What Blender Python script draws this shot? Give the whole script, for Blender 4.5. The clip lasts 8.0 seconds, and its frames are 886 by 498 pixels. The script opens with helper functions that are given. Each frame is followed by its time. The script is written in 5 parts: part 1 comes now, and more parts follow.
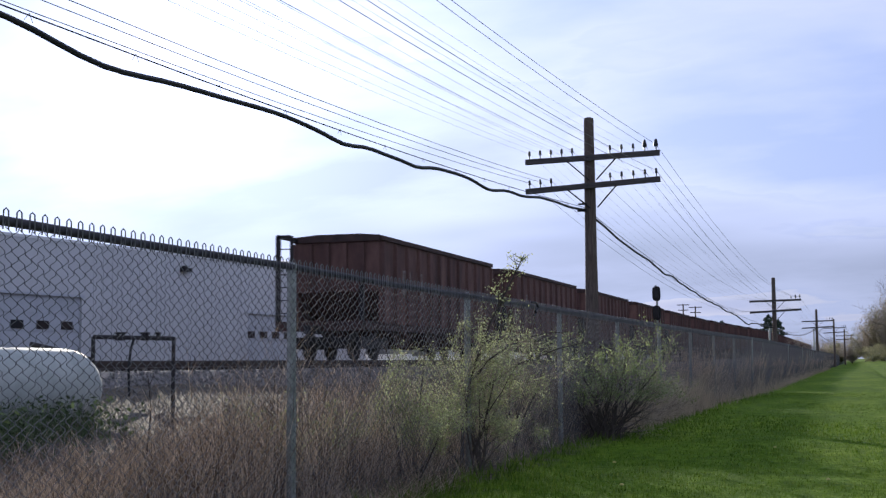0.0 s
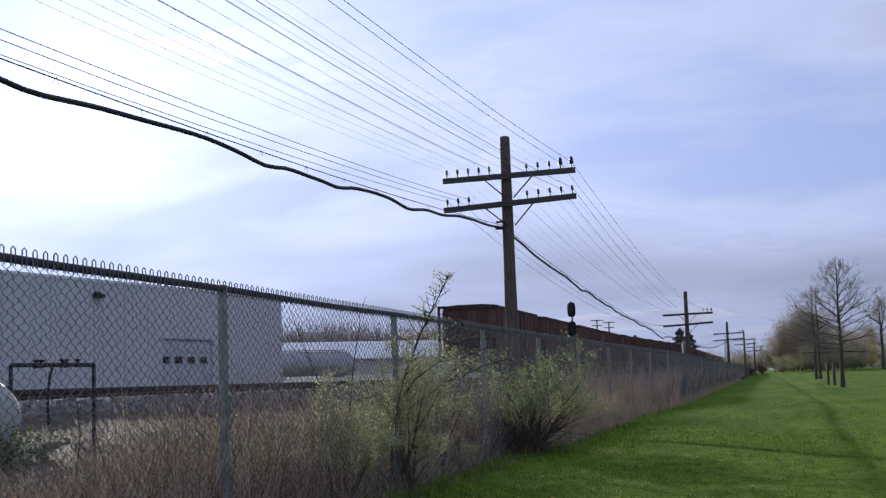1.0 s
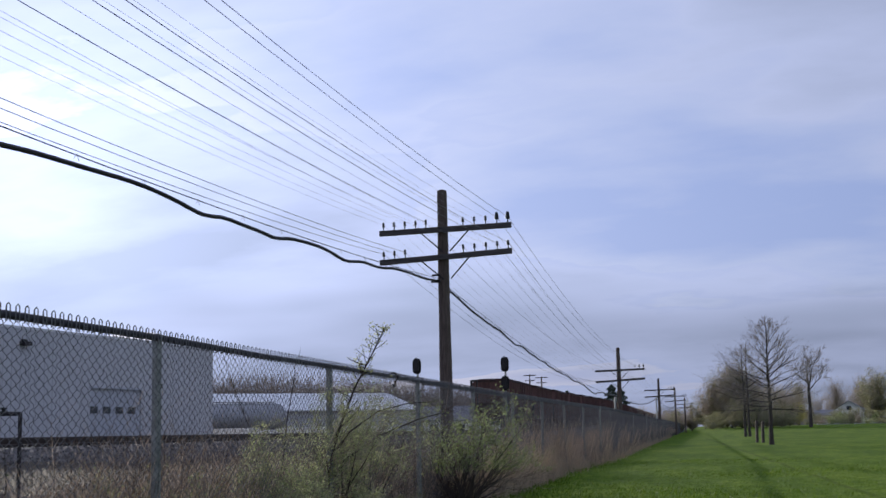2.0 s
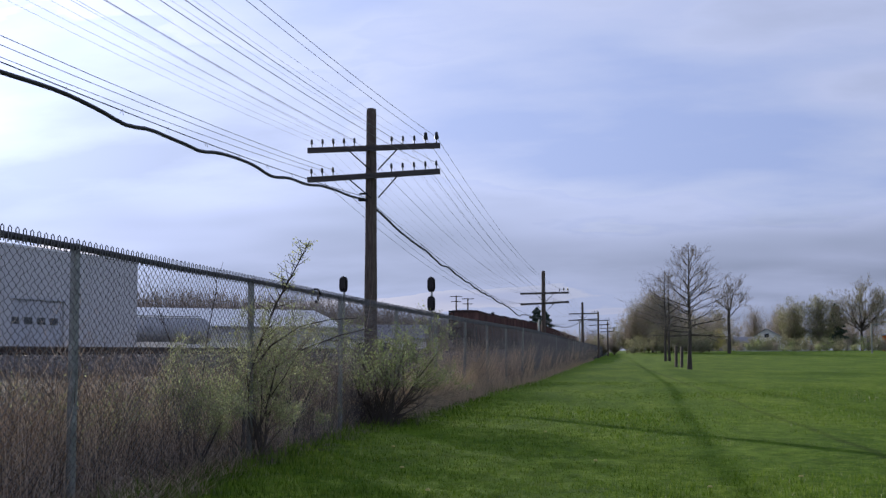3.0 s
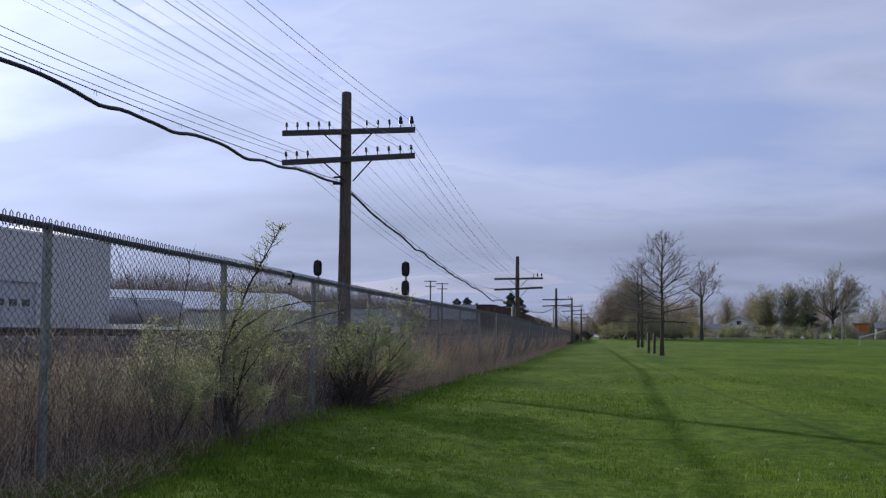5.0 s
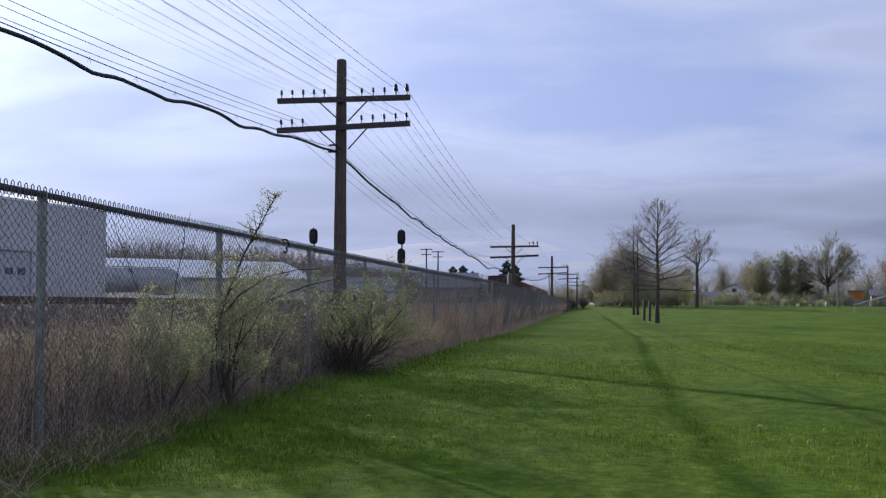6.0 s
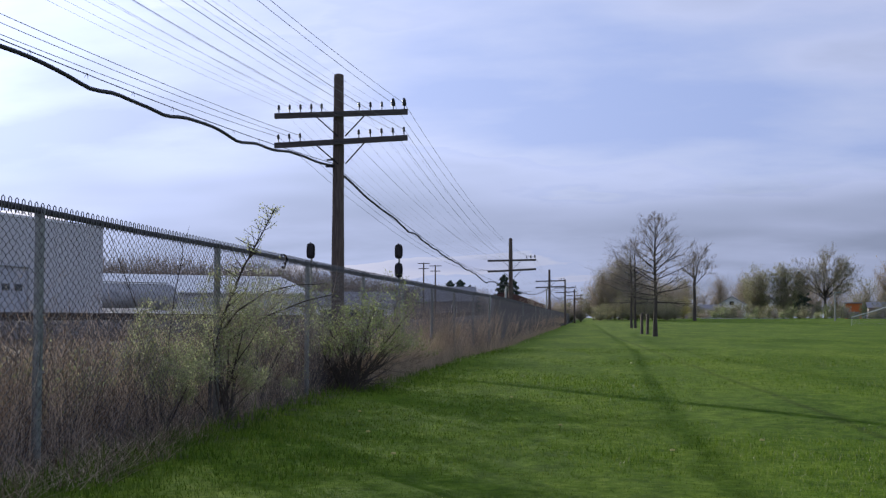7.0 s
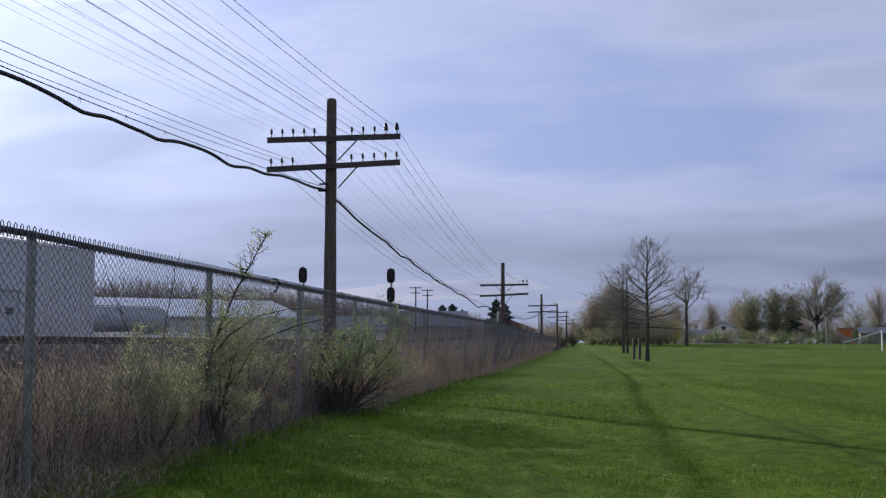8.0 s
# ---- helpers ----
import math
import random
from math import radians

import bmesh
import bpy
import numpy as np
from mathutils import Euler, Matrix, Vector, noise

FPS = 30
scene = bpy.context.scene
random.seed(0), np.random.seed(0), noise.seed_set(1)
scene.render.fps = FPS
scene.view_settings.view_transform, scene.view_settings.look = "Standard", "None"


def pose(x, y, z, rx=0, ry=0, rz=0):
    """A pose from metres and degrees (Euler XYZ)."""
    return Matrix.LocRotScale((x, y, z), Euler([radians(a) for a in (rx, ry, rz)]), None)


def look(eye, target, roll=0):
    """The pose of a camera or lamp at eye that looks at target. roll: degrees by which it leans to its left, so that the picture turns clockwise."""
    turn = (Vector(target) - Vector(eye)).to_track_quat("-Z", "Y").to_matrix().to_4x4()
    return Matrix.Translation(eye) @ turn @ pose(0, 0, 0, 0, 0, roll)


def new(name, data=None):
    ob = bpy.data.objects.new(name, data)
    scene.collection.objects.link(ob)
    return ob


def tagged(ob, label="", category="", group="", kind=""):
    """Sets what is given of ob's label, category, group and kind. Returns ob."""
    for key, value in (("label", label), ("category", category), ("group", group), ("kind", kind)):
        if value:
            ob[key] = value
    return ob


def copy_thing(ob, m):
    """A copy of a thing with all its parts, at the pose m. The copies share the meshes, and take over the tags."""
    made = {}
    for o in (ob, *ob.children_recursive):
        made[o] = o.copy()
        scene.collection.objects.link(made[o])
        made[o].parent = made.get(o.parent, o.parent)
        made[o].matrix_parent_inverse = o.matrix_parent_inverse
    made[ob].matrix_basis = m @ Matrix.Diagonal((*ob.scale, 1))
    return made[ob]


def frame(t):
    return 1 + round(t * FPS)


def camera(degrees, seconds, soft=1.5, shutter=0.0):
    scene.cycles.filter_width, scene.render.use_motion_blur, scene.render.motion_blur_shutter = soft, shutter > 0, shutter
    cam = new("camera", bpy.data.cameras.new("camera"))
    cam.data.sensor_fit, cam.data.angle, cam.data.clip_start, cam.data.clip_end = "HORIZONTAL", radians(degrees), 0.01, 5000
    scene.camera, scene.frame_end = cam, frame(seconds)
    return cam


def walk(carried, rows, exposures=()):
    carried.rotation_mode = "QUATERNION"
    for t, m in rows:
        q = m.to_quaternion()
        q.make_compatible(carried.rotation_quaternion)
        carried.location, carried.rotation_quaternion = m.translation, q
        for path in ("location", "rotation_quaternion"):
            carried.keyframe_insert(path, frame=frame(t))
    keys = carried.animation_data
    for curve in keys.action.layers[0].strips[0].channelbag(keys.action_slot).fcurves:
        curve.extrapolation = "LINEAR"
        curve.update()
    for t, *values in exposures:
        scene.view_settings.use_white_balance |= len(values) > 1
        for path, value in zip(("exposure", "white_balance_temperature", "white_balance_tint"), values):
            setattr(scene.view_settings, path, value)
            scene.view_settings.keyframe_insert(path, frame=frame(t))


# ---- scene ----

# ================= camera and its walk =================
cam = camera(38.65, 8.0, soft=1.3, shutter=0.15)


def held(x, y, z, yaw, pitch, roll):
    return pose(x, y, z, 90 + pitch, 0, yaw) @ pose(0, 0, 0, 0, 0, roll)


# seconds, x, y, z, yaw, pitch, roll
WALK = [
    (0.0, 0.056, 0.145, 1.14, 17.907, 5.111, -0.456), (0.1, 0.051, 0.147, 1.133, 17.907, 5.312, -0.606), (0.2, 0.045, 0.15, 1.127, 17.926, 6.018, -0.682),
    (0.3, 0.043, 0.152, 1.121, 17.396, 6.233, -0.722), (0.4, 0.04, 0.155, 1.114, 16.357, 5.528, -0.748), (0.5, 0.022, 0.162, 1.108, 15.567, 5.66, -0.887),
    (0.6, 0.01, 0.15, 1.11, 14.863, 6.03, -0.971), (0.7, -0.005, 0.125, 1.115, 14.327, 6.142, -1.165), (0.8, -0.02, 0.1, 1.12, 13.969, 6.093, -1.365),
    (0.9, -0.033, 0.077, 1.123, 13.779, 5.852, -1.679), (1.0, -0.045, 0.055, 1.126, 13.966, 5.932, -1.903), (1.1, -0.058, 0.058, 1.124, 14.316, 6.172, -2.034),
    (1.2, -0.07, 0.06, 1.122, 14.471, 6.152, -2.034), (1.3, -0.083, 0.064, 1.12, 14.562, 6.056, -1.893), (1.4, -0.097, 0.067, 1.119, 14.344, 6.06, -1.834),
    (1.5, -0.11, 0.071, 1.117, 13.946, 6.052, -1.848), (1.6, -0.1, 0.065, 1.118, 14.103, 5.611, -1.804), (1.7, -0.095, 0.058, 1.119, 13.765, 5.55, -1.619),
    (1.8, -0.09, 0.05, 1.12, 12.484, 6.528, -1.5), (1.9, -0.082, 0.045, 1.121, 11.68, 7.609, -1.496), (2.0, -0.073, 0.04, 1.122, 10.909, 8.254, -1.305),
    (2.1, -0.067, 0.035, 1.12, 10.255, 8.749, -1.187), (2.2, -0.06, 0.03, 1.118, 9.696, 8.721, -1.066), (3.3, 0.01, -0.035, 1.096, 7.467, 3.756, -0.029),
    (3.4, 0.012, -0.038, 1.095, 7.378, 3.924, -0.006), (3.5, 0.014, -0.04, 1.093, 7.282, 4.116, 0.192), (3.7, 0.016, -0.048, 1.09, 6.915, 4.765, 0.334),
    (4.0, 0.018, -0.06, 1.085, 7.15, 5.202, 0.725), (4.2, 0.019, -0.062, 1.084, 6.982, 5.092, 0.733), (4.5, 0.02, -0.065, 1.083, 6.808, 4.736, 0.811),
    (4.7, 0.022, -0.07, 1.082, 6.752, 4.433, 0.586), (5.8, 0.036, -0.09, 1.078, 6.475, 2.65, 0.202), (5.9, 0.036, -0.09, 1.077, 6.404, 2.536, 0.243),
    (6.0, 0.036, -0.09, 1.077, 6.405, 2.477, 0.299), (6.2, 0.033, -0.086, 1.077, 6.219, 2.48, 0.023), (6.5, 0.028, -0.08, 1.077, 6.088, 2.624, -0.063),
    (6.7, 0.022, -0.068, 1.08, 6.271, 2.658, -0.177), (7.0, 0.012, -0.05, 1.085, 6.275, 3.113, 0.051), (7.2, 0.014, -0.054, 1.082, 6.296, 3.478, 0.011),
    (7.5, 0.017, -0.06, 1.078, 6.228, 3.94, 0.189), (7.7, 0.014, -0.056, 1.081, 6.033, 4.269, 0.04), (8.0, 0.01, -0.05, 1.086, 5.922, 4.22, 0.156)]
walk(cam, [(t, held(*r)) for t, *r in WALK],
     [(0.0, 0.48), (0.5, 0.31), (1.0, 0.27), (1.7, 0.22), (2.0, 0.10), (3.5, 0.24), (4.0, 0.12), (4.5, 0.04), (6.5, 0.28), (7.5, 0.22), (8.0, 0.06)])

# ================= world and sun =================
SUN_AZ, SUN_EL = -29.7, 10.8      # degrees left of +y, and up
sun_way = Vector((math.sin(radians(SUN_AZ)) * math.cos(radians(SUN_EL)),
                  math.cos(radians(SUN_AZ)) * math.cos(radians(SUN_EL)), math.sin(radians(SUN_EL))))


def make_world():
    w = bpy.data.worlds.new("sky")
    scene.world = w
    w.use_nodes = True
    nt = w.node_tree
    nt.nodes.clear()
    N, L = nt.nodes.new, nt.links.new
    out, bg = N("ShaderNodeOutputWorld"), N("ShaderNodeBackground")
    sky = N("ShaderNodeTexSky")
    sky.sky_type, sky.sun_disc = "NISHITA", False
    sky.sun_elevation, sky.sun_rotation = radians(SUN_EL), radians(SUN_AZ)
    sky.air_density, sky.dust_density = 1.0, 1.5
    tc = N("ShaderNodeTexCoord")
    # cloud layers: the direction projected on a flat deck
    sep = N("ShaderNodeSeparateXYZ")
    L(tc.outputs["Generated"], sep.inputs[0])

    def mth(op, a, b=None, clamp=False):
        n = N("ShaderNodeMath")
        n.operation, n.use_clamp = op, clamp
        for i, v in enumerate((a, b)):
            if v is None:
                continue
            if isinstance(v, (int, float)):
                n.inputs[i].default_value = v
            else:
                L(v, n.inputs[i])
        return n.outputs[0]
    up = mth("MAXIMUM", sep.outputs[2], 0.0)
    den = mth("ADD", up, 0.22)
    u, v = mth("DIVIDE", sep.outputs[0], den), mth("DIVIDE", sep.outputs[1], den)
    comb = N("ShaderNodeCombineXYZ")
    L(u, comb.inputs[0]), L(v, comb.inputs[1])
    mp = N("ShaderNodeMapping")
    mp.inputs["Location"].default_value = (-0.40, -0.145, 0)
    mp.inputs["Rotation"].default_value = (0, 0, radians(20))
    mp.inputs["Scale"].default_value = (0.6, 1.0, 1.0)
    L(comb.outputs[0], mp.inputs[0])

    def noise_tex(scale, detail, rough, off):
        n = N("ShaderNodeTexNoise")
        n.inputs["Scale"].default_value, n.inputs["Detail"].default_value = scale, detail
        n.inputs["Roughness"].default_value = rough
        a = N("ShaderNodeVectorMath")
        a.operation = "ADD"
        a.inputs[1].default_value = off
        L(mp.outputs[0], a.inputs[0]), L(a.outputs[0], n.inputs["Vector"])
        return n.outputs["Fac"]
    n1, n2 = noise_tex(1.3, 3, 0.45, (3.1, 0.4, 0)), noise_tex(3.4, 6, 0.55, (7.7, 2.2, 0))
    dens = mth("ADD", mth("MULTIPLY", n1, 0.70), mth("MULTIPLY", n2, 0.30))
    ramp = N("ShaderNodeValToRGB")           # thick (grey) to thin (bright) cloud
    e = ramp.color_ramp.elements
    e[0].position, e[0].color = 0.36, (0.415, 0.53, 0.93, 1)
    e[1].position, e[1].color = 0.62, (0.424, 0.495, 0.72, 1)
    mid_stop = e.new(0.48)
    mid_stop.color = (0.598, 0.682, 1.0, 1)
    L(dens, ramp.inputs[0])
    cover = N("ShaderNodeMapRange")
    cover.inputs["From Min"].default_value, cover.inputs["From Max"].default_value = 0.34, 0.46
    L(dens, cover.inputs["Value"])
    cov = mth("MAXIMUM", cover.outputs[0], 0.92, True)
    # the sun's glow through thin cloud
    dot = N("ShaderNodeVectorMath")
    dot.operation = "DOT_PRODUCT"
    dot.inputs[1].default_value = sun_way
    nrm = N("ShaderNodeVectorMath")
    nrm.operation = "NORMALIZE"
    L(tc.outputs["Generated"], nrm.inputs[0]), L(nrm.outputs[0], dot.inputs[0])
    d = mth("MAXIMUM", dot.outputs["Value"], 0.0)
    glow = mth("ADD", mth("MULTIPLY", mth("POWER", d, 60.0), 0.50), mth("MULTIPLY", mth("POWER", d, 8.0), 0.36))
    lit = mth("ADD", glow, 0.645)
    cl = N("ShaderNodeMixRGB")
    cl.blend_type = "MULTIPLY"
    cl.inputs[0].default_value = 1
    low = N("ShaderNodeMapRange")            # thicker cloud towards the horizon
    low.interpolation_type = "SMOOTHSTEP"
    low.inputs["From Min"].default_value, low.inputs["From Max"].default_value = 0.060, 0.130
    low.inputs["To Min"].default_value, low.inputs["To Max"].default_value = 0.76, 1.0
    ragged = mth("ADD", sep.outputs[2], mth("MULTIPLY", mth("SUBTRACT", n2, 0.5), 0.10))
    L(ragged, low.inputs["Value"])
    lit = mth("MULTIPLY", lit, low.outputs[0])
    L(ramp.outputs[0], cl.inputs[1]), L(lit, cl.inputs[2])
    sk = N("ShaderNodeMixRGB")
    sk.blend_type = "MULTIPLY"
    sk.inputs[0].default_value = 1
    sk.inputs[2].default_value = (0.080, 0.092, 0.125, 1)
    L(sky.outputs[0], sk.inputs[1])
    mix = N("ShaderNodeMixRGB")
    L(cov, mix.inputs[0]), L(sk.outputs[0], mix.inputs[1]), L(cl.outputs[0], mix.inputs[2])
    L(mix.outputs[0], bg.inputs[0])
    bg.inputs[1].default_value = 1.0
    L(bg.outputs[0], out.inputs[0])


make_world()
sun = new("sun", bpy.data.lights.new("sun", "SUN"))
sun.data.energy, sun.data.angle, sun.data.color = 4.6, radians(0.6), (1.0, 0.92, 0.80)
sun.matrix_world = look((0, 0, 60), Vector((0, 0, 60)) - sun_way)


# ================= materials =================
def mat(name, cols, scale=5.0, rough=0.8, metal=0.0, bump=0.2, bump_scale=40.0, stretch=(1, 1, 1), vary=0.0,
        island=0.0, spec=0.3, detail=6, dist=0.01, through_leaf=0.0):
    """Colours blended by noise at two scales, with fine relief; vary: by object; island: by loose piece."""
    m = bpy.data.materials.new(name)
    m.use_nodes = True
    nt = m.node_tree
    b = nt.nodes["Principled BSDF"]
    N, L = nt.nodes.new, nt.links.new
    tc, mp = N("ShaderNodeTexCoord"), N("ShaderNodeMapping")
    mp.inputs["Scale"].default_value = stretch
    L(tc.outputs["Object"], mp.inputs[0])
    n = N("ShaderNodeTexNoise")
    n.inputs["Scale"].default_value, n.inputs["Detail"].default_value = scale, detail
    n.inputs["Roughness"].default_value = 0.65
    L(mp.outputs[0], n.inputs["Vector"])
    r = N("ShaderNodeValToRGB")
    el = r.color_ramp.elements
    while len(el) < len(cols):
        el.new(0.5)
    for i, c in enumerate(cols):
        el[i].position = 0.28 + 0.44 * i / max(1, len(cols) - 1)
        el[i].color = (*c, 1)
    fac = n.outputs["Fac"]
    if vary or island:
        src = N("ShaderNodeObjectInfo").outputs["Random"] if vary else N("ShaderNodeNewGeometry").outputs["Random Per Island"]
        k = vary or island
        mr = N("ShaderNodeMapRange")
        mr.inputs["To Min"].default_value, mr.inputs["To Max"].default_value = -k, k
        L(src, mr.inputs["Value"])
        ad = N("ShaderNodeMath")
        L(fac, ad.inputs[0]), L(mr.outputs[0], ad.inputs[1])
        fac = ad.outputs[0]
    L(fac, r.inputs[0])
    L(r.outputs[0], b.inputs["Base Color"])
    b.inputs["Roughness"].default_value, b.inputs["Metallic"].default_value = rough, metal
    b.inputs["Specular IOR Level"].default_value = spec
    if through_leaf:
        out = nt.nodes["Material Output"]
        tr, mx = N("ShaderNodeBsdfTranslucent"), N("ShaderNodeMixShader")
        L(r.outputs[0], tr.inputs[0])
        mx.inputs[0].default_value = through_leaf
        L(b.outputs[0], mx.inputs[1]), L(tr.outputs[0], mx.inputs[2]), L(mx.outputs[0], out.inputs[0])
    if bump:
        bn, nb = N("ShaderNodeBump"), N("ShaderNodeTexNoise")
        nb.inputs["Scale"].default_value, nb.inputs["Detail"].default_value = bump_scale, 4
        L(mp.outputs[0], nb.inputs["Vector"])
        bn.inputs["Strength"].default_value, bn.inputs["Distance"].default_value = bump, dist
        L(nb.outputs["Fac"], bn.inputs["Height"]), L(bn.outputs[0], b.inputs["Normal"])
    return m


M_galv = mat("galvanised steel", [(0.17, 0.182, 0.17), (0.38, 0.395, 0.375)], 14, 0.36, 0.6, 0.1)
M_top = mat("dull dark rail tube", [(0.036, 0.034, 0.042), (0.085, 0.08, 0.092)], 14, 0.75, 0.0, 0.1, spec=0.15)
M_wire = mat("weathered fence wire", [(0.10, 0.10, 0.105), (0.20, 0.20, 0.205)], 3, 0.9, 0.0, 0, spec=0.08)
M_pole = mat("weathered pole timber", [(0.055, 0.04, 0.034), (0.11, 0.085, 0.07), (0.16, 0.13, 0.11)], 6, 0.9, 0, 0.5, 30, (6, 6, 0.5))
M_arm = mat("weathered crossarm timber", [(0.05, 0.045, 0.045), (0.11, 0.1, 0.095)], 5, 0.9, 0, 0.4, 30, (0.5, 6, 6))
M_iron = mat("dark iron", [(0.02, 0.02, 0.022), (0.05, 0.045, 0.045)], 20, 0.6, 0.5, 0.1)
M_insul = mat("dark glass insulator", [(0.012, 0.014, 0.016), (0.03, 0.035, 0.04)], 8, 0.55, 0, 0, spec=0.3)
M_line = mat("open line wire", [(0.10, 0.10, 0.11), (0.16, 0.16, 0.17)], 1, 0.5, 0.4, 0)
M_cable = mat("black cable sheath", [(0.012, 0.012, 0.014), (0.03, 0.03, 0.032)], 4, 0.6, 0, 0.1)
M_rust = mat("rusty car steel", [(0.060, 0.036, 0.033), (0.115, 0.062, 0.053), (0.19, 0.105, 0.085)], 1.6, 0.85, 0.0, 0.3, 25, (1, 1, 0.35), vary=0.08)
M_rust2 = mat("dark rusty frame steel", [(0.035, 0.025, 0.024), (0.09, 0.05, 0.043)], 3, 0.85, 0.0, 0.3, 25)
M_stencil = mat("worn stencil paint", [(0.09, 0.06, 0.052), (0.17, 0.125, 0.11), (0.30, 0.26, 0.24)], 5, 0.85, 0, 0.2)
M_rail = mat("rail steel", [(0.035, 0.025, 0.022), (0.08, 0.06, 0.05)], 4, 0.6, 0.4, 0.1)
M_tie = mat("creosoted tie", [(0.03, 0.025, 0.022), (0.08, 0.07, 0.06)], 5, 0.95, 0, 0.4, island=0.1)
M_ballast = mat("grey ballast", [(0.05, 0.045, 0.042), (0.13, 0.12, 0.115), (0.24, 0.22, 0.21)], 16, 0.95, 0, 0.9, 20, dist=0.05)
M_white = mat("white ribbed metal cladding", [(0.50, 0.505, 0.52), (0.58, 0.585, 0.60)], 0.6, 0.55, 0, 0.05, vary=0.05)
M_door = mat("pale grey sectional door", [(0.42, 0.44, 0.48), (0.52, 0.54, 0.58)], 1.5, 0.5, 0, 0.05)
M_dark = mat("dark window glass", [(0.015, 0.017, 0.02), (0.03, 0.034, 0.04)], 2, 0.15, 0, 0, spec=0.5)
M_tank = mat("pale tank paint", [(0.28, 0.31, 0.29), (0.42, 0.44, 0.42)], 2.2, 0.7, 0, 0.05)
M_steel = mat("dull tank steel", [(0.22, 0.23, 0.25), (0.36, 0.37, 0.39)], 1.2, 0.45, 0.4, 0.05)
M_bush_twig = mat("dry weed stem", [(0.15, 0.115, 0.10), (0.30, 0.24, 0.205), (0.52, 0.44, 0.37)], 0.9, 0.9, 0, 0, island=0.3, through_leaf=0.3)
M_bramble = mat("dark reddish bramble", [(0.15, 0.115, 0.085), (0.37, 0.30, 0.232), (0.70, 0.595, 0.475)], 0.9, 0.9, 0, 0, island=0.32, through_leaf=0.5)
M_thatch = mat("matted dead grass", [(0.085, 0.07, 0.057), (0.17, 0.145, 0.118), (0.29, 0.25, 0.205)], 0.9, 0.95, 0, 0, island=0.25, through_leaf=0.1)
M_tan = mat("dry tan grass", [(0.42, 0.34, 0.26), (0.68, 0.57, 0.44)], 0.9, 0.9, 0, 0, island=0.18, through_leaf=0.5)
M_bark = mat("grey brown bark", [(0.045, 0.036, 0.03), (0.10, 0.085, 0.075)], 8, 0.95, 0, 0.4, 30, (1, 1, 0.4))
M_twig = mat("bare twig", [(0.20, 0.165, 0.135), (0.34, 0.285, 0.235)], 3, 0.95, 0, 0, island=0.1)
M_leaf = mat("young shrub leaf", [(0.205, 0.235, 0.11), (0.34, 0.375, 0.19), (0.51, 0.54, 0.31)], 2, 0.7, 0, 0, island=0.2, through_leaf=0.5)
M_leaf2 = mat("green shrub leaf", [(0.15, 0.19, 0.075), (0.26, 0.315, 0.13), (0.40, 0.45, 0.22)], 2, 0.7, 0, 0, island=0.2, through_leaf=0.45)
M_far_leaf = mat("far spring foliage", [(0.17, 0.172, 0.10), (0.26, 0.26, 0.15), (0.37, 0.36, 0.22)], 0.4, 0.9, 0, 0, island=0.22, through_leaf=0.45)
M_far_brown = mat("far bare thicket", [(0.30, 0.255, 0.21), (0.48, 0.42, 0.35)], 0.4, 0.95, 0, 0, island=0.2, through_leaf=0.45)
M_yellow = mat("yellow flowering shrub", [(0.40, 0.35, 0.12), (0.55, 0.5, 0.2)], 0.8, 0.8, 0, 0, island=0.2, through_leaf=0.3)
M_weed = mat("dark green weed", [(0.05, 0.075, 0.035), (0.11, 0.15, 0.07)], 3, 0.8, 0, 0, island=0.2, through_leaf=0.3)
M_conifer = mat("dark conifer needles", [(0.035, 0.055, 0.04), (0.07, 0.10, 0.07)], 1, 0.8, 0, 0, island=0.2)
M_blade = mat("mown grass blade", [(0.034, 0.076, 0.003), (0.082, 0.148, 0.009), (0.175, 0.240, 0.045)], 2.6, 0.6, 0, 0, island=0.16, through_leaf=0.45)
M_house = mat("white house siding", [(0.66, 0.66, 0.66), (0.8, 0.8, 0.8)], 2, 0.7, 0, 0.05)
M_brick = mat("grey-brown house wall", [(0.24, 0.21, 0.20), (0.34, 0.30, 0.28)], 2, 0.85, 0, 0.2)
M_roof = mat("grey shingle roof", [(0.18, 0.18, 0.20), (0.30, 0.30, 0.32)], 3, 0.9, 0, 0.2)
M_palewall = mat("pale metal roof", [(0.68, 0.69, 0.71), (0.8, 0.81, 0.82)], 0.6, 0.5, 0, 0.03)
M_orange = mat("orange painted wall", [(0.55, 0.12, 0.03), (0.7, 0.2, 0.06)], 1, 0.7, 0, 0.05)
M_goal = mat("white painted steel", [(0.7, 0.7, 0.7), (0.8, 0.8, 0.8)], 2, 0.4, 0, 0)
M_net = mat("pale net cord", [(0.35, 0.35, 0.33), (0.5, 0.5, 0.48)], 2, 0.9, 0, 0)
M_bee = mat("dark insect shell", [(0.01, 0.009, 0.008), (0.05, 0.035, 0.015)], 300, 0.5, 0, 0)
M_wing = mat("insect wing", [(0.10, 0.09, 0.08), (0.16, 0.15, 0.13)], 200, 0.3, 0, 0, through_leaf=0.6)


